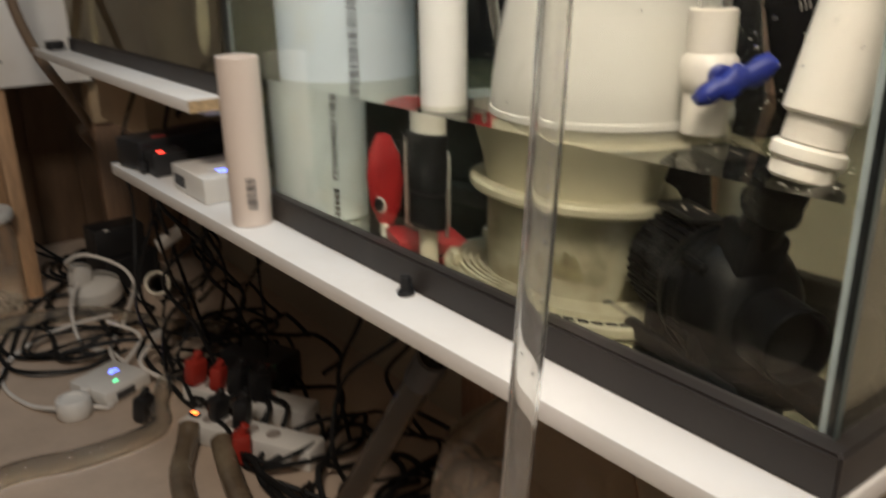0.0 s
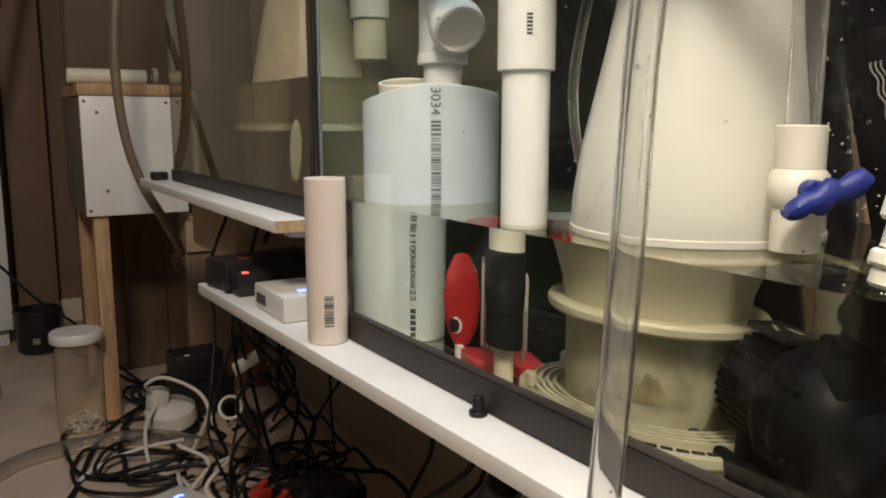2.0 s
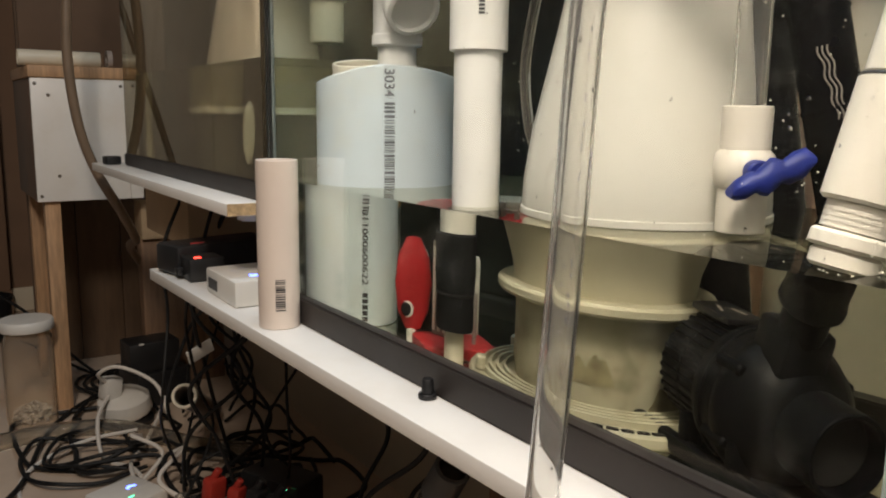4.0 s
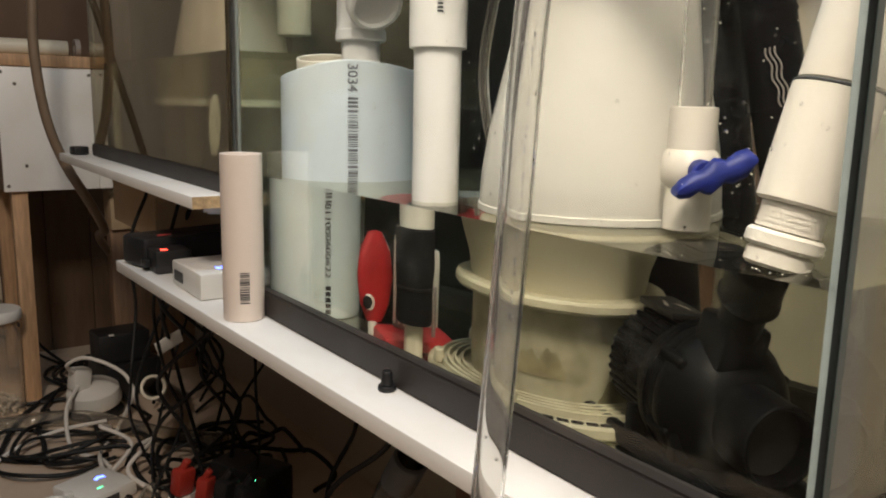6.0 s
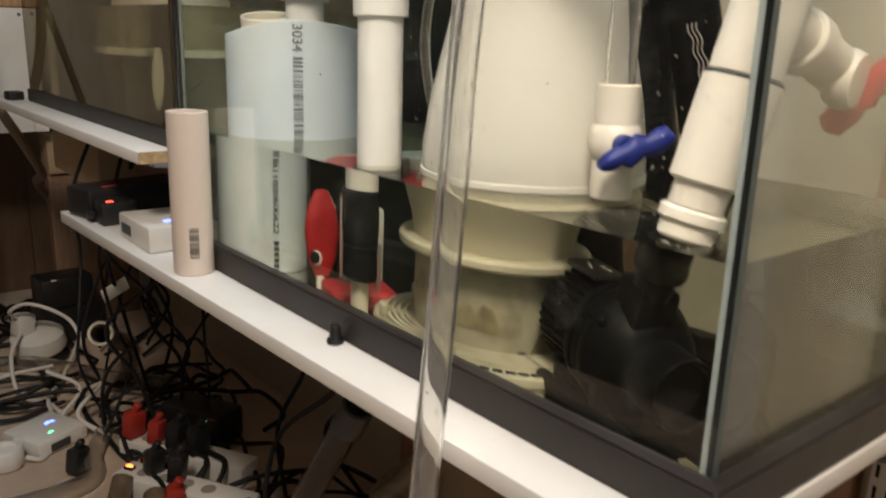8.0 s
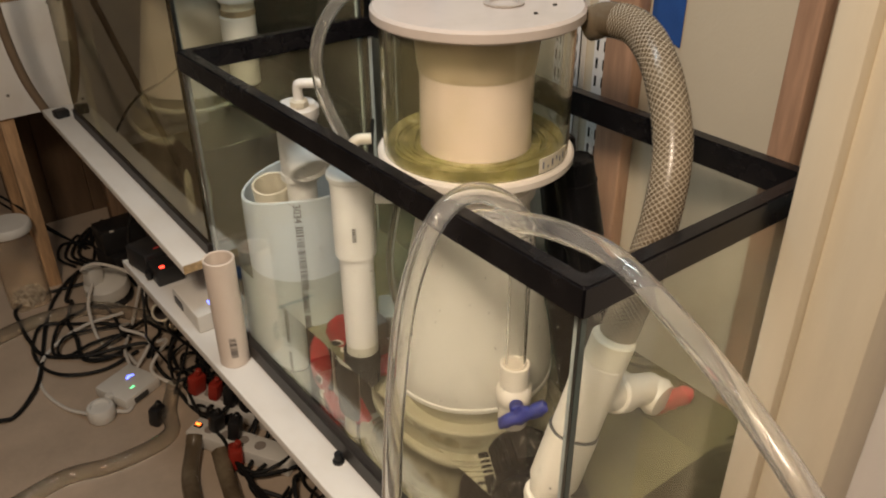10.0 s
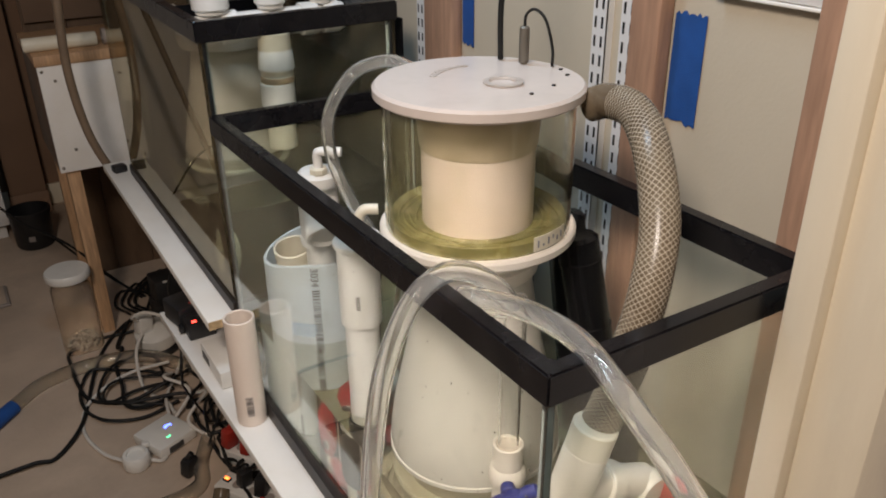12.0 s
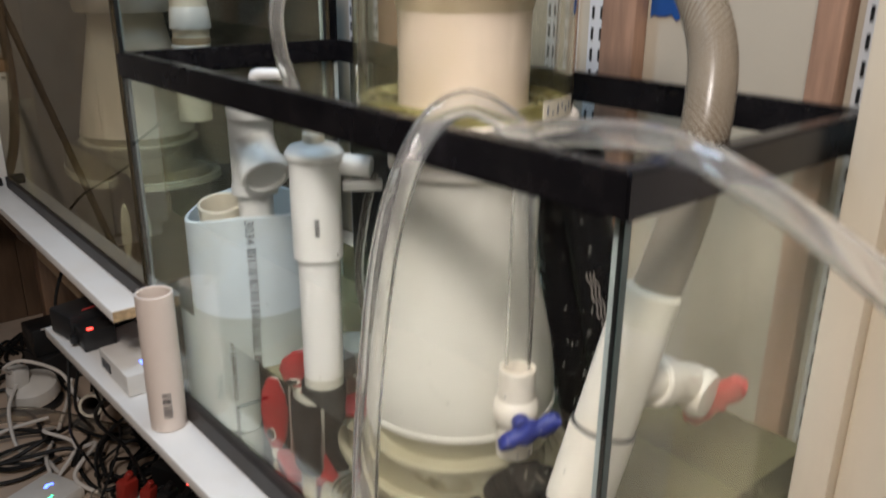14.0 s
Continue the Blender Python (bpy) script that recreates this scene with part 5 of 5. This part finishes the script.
def jar():
    x, y = -0.186, 1.953
    t = thing("plastic_jar", "clear plastic jar with white lid, partly filled with pale gravel", "jar", at=(x, y, FLOOR))
    bm = bmesh.new()

    def sq(r, z, p=4.0):
        out = []
        for k in range(32):
            a = 2 * math.pi * k / 32
            c, s_ = math.cos(a), math.sin(a)
            q = (abs(c) ** p + abs(s_) ** p) ** (-1 / p)
            out.append(bm.verts.new((x + r * q * c, y + r * q * s_, FLOOR + z)))
        return out
    prof = [(0.052, 0.001, 4), (0.056, 0.008, 4), (0.056, 0.195, 4), (0.050, 0.215, 2.6), (0.050, 0.232, 2)]
    rings = [sq(*q) for q in prof] + [sq(r - 0.002, z + 0.002, p) for r, z, p in prof[::-1]]
    for a, b in zip(rings, rings[1:]):
        for k in range(32):
            bm.faces.new((a[k], a[(k + 1) % 32], b[(k + 1) % 32], b[k]))
    bm.faces.new(rings[0])
    bm.faces.new(rings[-1])
    pane_flags(part("jar", bm, M_JAR, t, "clear squarish jar"))
    part("lid", revolve([(0, 0.2345), (0.060, 0.2345), (0.062, 0.238), (0.062, 0.256), (0.059, 0.260), (0, 0.261)], Matrix.Translation((x, y, FLOOR)), 40), M_WHITE, t, "white screw lid")
    bm = bmesh.new()
    rng = random.Random(3)
    for _ in range(200):
        a, rr = rng.uniform(0, 6.28), 0.046 * math.sqrt(rng.random())
        c = Vector((x + rr * math.cos(a), y + rr * math.sin(a), FLOOR + 0.008 + rng.random() * (0.045 - 0.5 * rr)))
        bmesh.ops.create_icosphere(bm, subdivisions=1, radius=rng.uniform(0.003, 0.006), matrix=Matrix.Translation(c) @ pose(0, 0, 0, rng.uniform(0, 90), rng.uniform(0, 90), 0))
    part("gravel", bm, M_SAND, t, "pale gravel")["kind"] = "stuff"


jar()
tray = thing("shallow_tray", "shallow grey plastic tray lying on the floor", "tray", at=(-0.40, 2.40, FLOOR))
part("rim", box((-0.49, 2.33, FLOOR + 0.001), (-0.35, 2.48, FLOOR + 0.012), 0.005), M_GREYBOX, tray)
part("panel", box((-0.480, 2.340, FLOOR + 0.0125), (-0.360, 2.470, FLOOR + 0.014), 0.0005), M_CONCRETE, tray)


# ---- floor clutter ----
def smart_plug():
    t = thing("white_hub", "white plastic hub with blue and green lights", "hub", at=(-0.088, 1.372, FLOOR))
    m = pose(-0.088, 1.372, FLOOR + 0.019, 0, 0, 24)

    def put(lo, hi, bev, nm, mm, lab=""):
        bm = box(lo, hi, bev)
        bmesh.ops.transform(bm, matrix=m, verts=bm.verts)
        part(nm, bm, mm, t, lab)
    put((-0.055, -0.055, -0.018), (0.055, 0.055, 0.014), 0.006, "case", M_WHITE)
    for k in range(5):
        put((0.006 + 0.0042 * k, 0.004 + 0.002 * (2 - abs(k - 2)), 0.0142), (0.0088 + 0.0042 * k, 0.012 + 0.002 * (2 - abs(k - 2)), 0.0148), 0, "blue_led", M_LEDBLUE, "lit blue dot")
    for k in range(3):
        put((-0.014 + 0.004 * k, -0.030, 0.0142), (-0.0115 + 0.004 * k, -0.026, 0.0148), 0, "green_led", M_LEDGREEN, "lit green dot")
    put((-0.030, -0.0565, -0.012), (0.012, -0.055, 0.004), 0, "socket", M_LABELDARK)
    d = thing("white_adapter", "white plug adapter standing on the floor", "adapter", at=(-0.171, 1.315, FLOOR))
    part("body", revolve([(0, 0.001), (0.029, 0.001), (0.032, 0.005), (0.032, 0.034), (0.029, 0.039), (0.022, 0.040), (0.020, 0.034), (0, 0.033)], Matrix.Translation((-0.171, 1.315, FLOOR)), 32), M_WHITE, d)
    part("spout", box((-0.150, 1.338, FLOOR + 0.024), (-0.132, 1.352, FLOOR + 0.038), 0.003), M_WHITE, d)


smart_plug()


def strip(a, b, w, h, nout, label, lit):
    a, b = Vector(a), Vector(b)
    d = (b - a).normalized()
    ang = math.degrees(math.atan2(d.y, d.x))
    L = (b - a).length
    t = thing("power_strip", label, "power strip", "power strips", at=a)
    c = (a + b) / 2
    case = part("case", obox((c.x, c.y, FLOOR + h / 2 + 0.001), (L, w, h), (0, 0, ang), 0.005), M_WHITE, t)
    for k in range(nout):
        q = a + d * (0.05 + 0.045 * k)
        part("outlet", rod((q.x, q.y, FLOOR + h + 0.0006), (q.x, q.y, FLOOR + h + 0.0022), 0.013, 16, 0.0004), M_GREYBOX, case)
    if lit:
        q = a + d * 0.018
        part("switch", obox((q.x, q.y, FLOOR + h + 0.003), (0.018, 0.012, 0.006), (0, 0, ang), 0.001), M_SLOT, t)
        part("switch_light", obox((q.x, q.y, FLOOR + h + 0.0065), (0.012, 0.007, 0.003), (0, 0, ang), 0.001), M_LEDORANGE, t, "glowing orange switch")
    return t


strip((-0.020, 1.120, FLOOR), (0.118, 0.885, FLOOR), 0.055, 0.040, 4, "white power strip with glowing orange switch", True)
strip((0.03, 1.24, FLOOR), (0.17, 1.00, FLOOR), 0.055, 0.040, 4, "white power strip full of plugs", False)


def plug(x, y, z, m, label, rz=0, s=1.0):
    t = thing("plug", label, "plug", "plugs", at=(x, y, z))
    part("body", obox((x, y, z + 0.024 * s), (0.034 * s, 0.026 * s, 0.046 * s), (6, 4, rz), 0.007 * s), m, t)
    part("sleeve", rod((x, y, z + 0.044 * s), (x + 0.008 * s, y - 0.006 * s, z + 0.060 * s), 0.0065 * s, 12), m, t)
    return t


top = FLOOR + 0.0415
plug(0.035, 1.215, top, M_REDPLUG, "red moulded plug in the power strip", 20, 1.15)
plug(0.062, 1.170, top, M_REDPLUG, "red moulded plug in the power strip", 40, 1.0)
plug(0.085, 1.125, top, M_BLACK, "black moulded plug in the power strip", 30, 1.2)
plug(0.108, 1.085, top, M_BLACK, "black moulded plug in the power strip", 10, 1.2)
plug(0.020, 1.065, top, M_BLACK, "black moulded plug in the power strip", 15, 1.0)
plug(0.045, 1.020, top, M_BLACK, "black moulded plug in the power strip", 50, 1.1)
plug(0.020, 0.975, FLOOR + 0.001, M_REDPLUG, "red plug lying on the floor", 70, 1.2)
plug(-0.070, 1.215, FLOOR + 0.001, M_BLACK, "black plug lying on the floor", 35, 1.1)

br = thing("power_brick", "black power brick on the floor with small lights", "power brick", at=(0.15, 1.2, FLOOR))
part("case", obox((0.17, 1.22, FLOOR + 0.036), (0.08, 0.15, 0.07), (0, 0, 25), 0.008), M_BLACK, br)
part("red_led", obox((0.138, 1.148, FLOOR + 0.072), (0.005, 0.005, 0.003)), M_LEDRED, br, "lit red dot")
part("green_led", obox((0.146, 1.142, FLOOR + 0.072), (0.004, 0.004, 0.003)), M_LEDGREEN, br, "lit green dot")


def white_lump():
    t = thing("white_timer_plug", "white timer plug and adapter on a dark stand", "timer plug", at=(0.008, 1.82, FLOOR))
    c = Vector((0.008, 1.82, FLOOR))
    part("stand", revolve([(0, 0.001), (0.062, 0.001), (0.064, 0.012), (0.05, 0.03), (0, 0.032)], Matrix.Translation(c), 32), M_BLACK, t, "black stand")
    part("dial", revolve([(0, 0.0325), (0.060, 0.0325), (0.064, 0.04), (0.060, 0.070), (0.046, 0.082), (0, 0.085)], Matrix.Translation(c) @ pose(0, 0, 0, 8, -6, 0), 36), M_WHITE, t)
    part("plug_top", obox((c.x - 0.036, c.y - 0.012, c.z + 0.100), (0.044, 0.040, 0.056), (0, 10, 20), 0.008), M_WHITE, t)
    part("red_led", obox((c.x - 0.048, c.y - 0.028, c.z + 0.108), (0.003, 0.003, 0.002), (0, 10, 20)), M_LEDRED, t, "lit red dot")


white_lump()
bx = thing("black_adapter_stack", "black adapters stacked behind the timer plug", "adapter", at=(0.10, 1.93, FLOOR))
part("lower_case", obox((0.11, 1.95, FLOOR + 0.046), (0.15, 0.11, 0.09), (0, 0, 14), 0.006), M_BLACK, bx)
part("upper_case", obox((0.10, 1.95, FLOOR + 0.131), (0.13, 0.09, 0.078), (0, 0, 4), 0.006), M_BLACK, bx)
part("white_dot", obox((0.068, 1.898, FLOOR + 0.171), (0.012, 0.008, 0.003)), M_WHITE, bx)

pp = thing("leaning_pipe", "grey-white pipe propped up among the cables", "pipe", at=(0.02, 1.33, FLOOR))
part("pipe", pipe((0.020, 1.335, -0.303), (0.19, 1.72, FLOOR + 0.03), 0.022, 0.004), M_GREYBOX, pp)
part("end_ring", pipe((0.0195, 1.334, -0.302), (0.026, 1.348, -0.309), 0.0245, 0.006), M_PVCCREAM, pp, "pale end ring")

tg = thing("cable_tag", "white paper tag on a hanging black cable", "tag", at=(0.052, 1.327, -0.218))
part("cord", sweep([(0.00, 1.20, -0.018), (0.01, 1.22, -0.08), (0.03, 1.28, -0.16), (0.06, 1.34, -0.23), (0.10, 1.40, -0.36), (0.14, 1.42, FLOOR + 0.01)], 0.004, 8), M_CABLE, tg)
part("tag", obox((0.050, 1.322, -0.214), (0.055, 0.004, 0.028), (8, -20, 12), 0.001), M_WHITE, tg, "white paper flag")


def loose_cables():
    rng = random.Random(21)

    def one(pts, r, m, label, nm):
        hose(nm, pts, r, m, label, seg=7, category="cable")
    for k in range(34):
        if k % 3 < 1 and k < 18:
            cx, cy = rng.uniform(0.03, 0.14), rng.uniform(1.50, 1.75)
        else:
            cx, cy = rng.uniform(0.02, 0.26), rng.uniform(0.95, 1.50) if k < 18 else rng.uniform(0.62, 1.25)
        a = rng.uniform(0, 6.28)
        turn = rng.choice((-1, 1)) * rng.uniform(0.5, 1.1)
        rr = rng.uniform(0.05, 0.11)
        x, y = cx, cy
        pts = []
        for i in range(rng.randint(7, 13)):
            z = FLOOR + 0.005 + abs(rng.gauss(0, 0.022)) * (1 if 0 < i else 0)
            xc, yc = max(-0.24, min(0.33, x)), max(0.60, y)
            if yc < 1.50:
                xc = max(xc, -0.005 if yc > 1.28 else 0.015)
            pts.append((xc, yc, z))
            a += turn * rng.uniform(0.3, 1.2)
            x += rr * math.cos(a)
            y += rr * math.sin(a)
        one(pts, rng.choice((0.0035, 0.0042, 0.005)), M_CABLE, "black cable lying in loops on the floor", "black_cable")
    for k in range(16):
        x, y = rng.uniform(-0.02, 0.28), rng.uniform(0.35, 1.60)
        top_z = -0.02 if y < 1.09 else 0.11
        pts = [(x, y, top_z)]
        for i in range(1, 6):
            pts.append((x + rng.uniform(-0.06, 0.06), y + rng.uniform(-0.06, 0.06) + 0.03 * i, top_z + (FLOOR + 0.02 - top_z) * i / 5 + (0.02 if i < 5 else 0)))
        one(pts, rng.choice((0.003, 0.004)), M_CABLE, "black cable hanging down under the shelf", "hanging_cable")
    f = FLOOR + 0.006
    one([(-0.035, 1.80, FLOOR + 0.115), (-0.06, 1.77, FLOOR + 0.150), (-0.02, 1.74, FLOOR + 0.17), (0.05, 1.70, FLOOR + 0.13), (0.07, 1.66, FLOOR + 0.06)], 0.0045, M_CABLEW, "white cable arching from the timer plug", "white_cable")
    one([(-0.035, 1.79, FLOOR + 0.09), (-0.075, 1.72, FLOOR + 0.06), (-0.085, 1.62, f), (-0.05, 1.52, f + 0.01), (-0.045, 1.44, f + 0.02)], 0.0045, M_CABLEW, "white cable running to the hub", "white_cable")
    one([(-0.11, 1.36, f + 0.01), (-0.10, 1.32, f), (-0.115, 1.295, f), (-0.14, 1.30, f + 0.01)], 0.0045, M_CABLEW, "white cable from hub to adapter", "white_cable")
    one([(-0.20, 1.33, f + 0.012), (-0.235, 1.40, f), (-0.26, 1.50, f), (-0.245, 1.60, f), (-0.19, 1.66, f + 0.01), (-0.10, 1.69, f + 0.02), (0.0, 1.67, f + 0.03)], 0.0045, M_CABLEW, "white cable looping over the floor", "white_cable")
    for k in range(2):
        x0, y0 = rng.uniform(-0.02, 0.05), rng.uniform(1.45, 1.62)
        one([(x0, y0, f + 0.05), (x0 + rng.uniform(-.04, .04), y0 - 0.04, f + 0.07), (x0 + rng.uniform(-.05, .05), y0 - 0.09, f + 0.04), (x0 + rng.uniform(-.05, .08), y0 - 0.15, f + 0.005)], 0.0045, M_CABLEW, "short white cable in the heap", "white_cable")
    laid = lambda plan, lift=0.0: [(px, py, f + lift + 0.008 * (i % 2)) for i, (px, py) in enumerate(plan)]
    one(laid([(-0.55, 1.44), (-0.392, 1.439), (-0.338, 1.442), (-0.271, 1.515), (-0.232, 1.629), (-0.187, 1.769), (-0.131, 1.907), (-0.051, 1.994), (0.02, 2.02)]), 0.0055, M_CABLE, "thick black cable sweeping across the floor", "black_cable")
    one(laid([(-0.01, 2.00), (-0.044, 1.985), (-0.104, 1.872), (-0.097, 1.834), (-0.13, 1.762), (-0.136, 1.648), (-0.145, 1.558), (-0.10, 1.51), (-0.03, 1.53)], 0.009), 0.0055, M_CABLE, "kinked black cable on the floor", "black_cable")
    one(laid([(0.0, 1.64), (-0.066, 1.689), (-0.114, 1.736), (-0.193, 1.773), (-0.23, 1.724), (-0.245, 1.64), (-0.235, 1.578), (-0.195, 1.508), (-0.113, 1.486), (-0.02, 1.50)], 0.004), 0.0045, M_CABLE, "black cable lying in a wide loop", "black_cable")
    one(laid([(-0.02, 1.56), (-0.031, 1.594), (-0.021, 1.721), (-0.044, 1.783), (-0.089, 1.781), (-0.157, 1.734), (-0.201, 1.635), (-0.175, 1.578), (-0.114, 1.606), (-0.047, 1.59), (0.02, 1.57)], 0.012), 0.0045, M_CABLE, "black cable lying in a round loop", "black_cable")
    one(laid([(-0.06, 1.50), (-0.12, 1.53), (-0.19, 1.60), (-0.16, 1.66), (-0.08, 1.66), (0.0, 1.61)], 0.016), 0.0035, M_CABLE, "thin black cable among the loops", "black_cable")
    one([(0.09, 1.78, f + 0.06), (0.073, 1.756, f + 0.03), (0.007, 1.627, f + 0.012), (-0.046, 1.521, f + 0.02), (-0.06, 1.44, f + 0.02)], 0.0045, M_CABLEW, "white cable running to the hub", "white_cable")
    for k in range(4):
        one(laid([(-0.03 + 0.03 * k, 2.05 - 0.02 * k), (-0.06 + 0.02 * k, 2.12), (-0.02 + 0.05 * k, 2.22 + 0.03 * k), (0.05, 2.14), (0.02 + 0.03 * k, 2.04)], 0.004), 0.0045, M_CABLE, "black cable coiled behind the timer plug", "black_cable")
    one([(-0.75, 2.25, 0.12), (-0.48, 2.28, -0.05), (-0.348, 2.30, -0.12), (-0.25, 2.30, -0.235), (-0.141, 2.30, -0.335), (-0.04, 2.25, -0.46), (0.03, 2.15, f)], 0.0042, M_CABLE, "black cable hanging across to the floor", "black_cable")
    one([(-0.15, 2.80, f), (-0.10, 2.60, f), (-0.03, 2.35, f), (0.04, 2.15, f)], 0.004, M_CABLE, "black cable from the tub", "black_cable")


loose_cables()
fz = FLOOR + 0.020
fh = thing("floor_hose", "wide clear hose on the floor with blue taped end", "hose", at=(-0.2, 1.79, FLOOR))
pane_flags(part("hose", sweep([(-0.405, 1.700, fz), (-0.319, 1.775, fz), (-0.184, 1.800, fz), (-0.052, 1.765, fz), (0.033, 1.660, fz), (0.10, 1.55, fz), (0.20, 1.45, fz)], 0.0195, 18, 10, wall=0.003), M_GREYVINYL, fh))
part("taped_end", sweep([(-0.50, 1.60, fz), (-0.455, 1.65, fz), (-0.403, 1.702, fz)], 0.0202, 18, 8), M_TAPE, fh, "blue taped end")
fk = single("floor_hose_coil", sweep([(-0.42, 1.13, fz), (-0.30, 1.15, fz), (-0.209, 1.127, fz), (-0.113, 1.126, fz), (-0.060, 1.150, fz), (-0.04, 1.22, fz), (0.0, 1.30, fz)], 0.0185, 18, 10, wall=0.003), M_GREYVINYL, "wide clear hose curving over the floor", "hose")
fk2 = single("floor_hose_coil", sweep([(-0.12, 0.80, fz), (-0.105, 0.90, fz), (-0.085, 0.98, fz), (-0.05, 1.05, fz), (-0.03, 1.08, fz + 0.02)], 0.0185, 18, 10), M_BRAID, "brown ribbed hose on the floor", "hose")
fk3 = single("floor_hose_coil", sweep([(-0.05, 0.70, fz), (-0.04, 0.82, fz), (-0.02, 0.93, fz), (-0.005, 1.00, fz + 0.02)], 0.0185, 18, 10), M_BRAID, "brown ribbed hose on the floor", "hose")
pane_flags(fk)


def under_shelf():
    t = thing("clear_jug", "large clear jug standing under the shelf", "jug", at=(0.09, 0.36, FLOOR))
    m = Matrix.Translation((0.10, 0.34, FLOOR))
    pane_flags(part("jug", revolve([(0, 0.002), (0.10, 0.002), (0.11, 0.02), (0.11, 0.28), (0.095, 0.33), (0.05, 0.37), (0.03, 0.39), (0.03, 0.42), (0.027, 0.42), (0.027, 0.39), (0.05, 0.366), (0.092, 0.327), (0.107, 0.28), (0.107, 0.02), (0, 0.006)], m, 40), M_JAR, t))
    part("cap", revolve([(0, 0.421), (0.034, 0.421), (0.034, 0.440), (0, 0.441)], m, 28), M_WHITE, t, "white cap")
    p = thing("clear_tube", "clear acrylic tube leaning under the shelf", "tube", at=(0.0, 0.6, FLOOR))
    part("tube", pipe((-0.020, 0.352, -0.055), (-0.025, 0.66, FLOOR + 0.012), 0.0145, 0.003, 24), M_SMOKE, p)
    part("cuff", pipe((-0.020, 0.350, -0.052), (-0.0205, 0.372, -0.085), 0.0165, 0.004, 24), M_BLACK, p)


under_shelf()


# ---- droplets on the near tank's panes and bubbles in the hose ----
def droplets():
    rng = random.Random(12)
    bm = bmesh.new()
    for _ in range(100):
        y, z = 0.02 + 0.72 * rng.random() ** 1.6, 0.17 + 0.27 * rng.random()
        bmesh.ops.create_icosphere(bm, subdivisions=1, radius=rng.uniform(0.0005, 0.0014), matrix=Matrix.Translation((0.0075, y, z)) @ Matrix.Diagonal((0.5, 1, 1.2, 1)))
    skew(single("water_droplets", bm, M_BUBBLE, "small water droplets on the tank's front pane", "droplets", kind="stuff"))
    bm = bmesh.new()
    for _ in range(240):
        y, z = 0.015 + 0.5 * rng.random() ** 1.5, 0.166 + 0.27 * rng.random() ** 2
        bmesh.ops.create_icosphere(bm, subdivisions=1, radius=rng.uniform(0.0003, 0.00065), matrix=Matrix.Translation((0.0078, y, z)))
    skew(single("pane_specks", bm, M_PVCCREAM, "pale mineral specks on the tank's front pane", "specks", kind="stuff"))
    bm = bmesh.new()
    for _ in range(240):
        t = rng.random()
        y = 0.02 + 0.72 * t
        x = 0.010 + rng.random() ** 2 * 0.02
        bmesh.ops.create_icosphere(bm, subdivisions=1, radius=rng.uniform(0.001, 0.0035), matrix=Matrix.Translation((x, y, 0.0130 + rng.random() * 0.004 + (0.012 if x < 0.014 else 0) * rng.random())))
    skew(single("detritus_crumbs", bm, M_SAND, "pale crumbs of detritus along the tank's base", "detritus", kind="stuff"))


droplets()
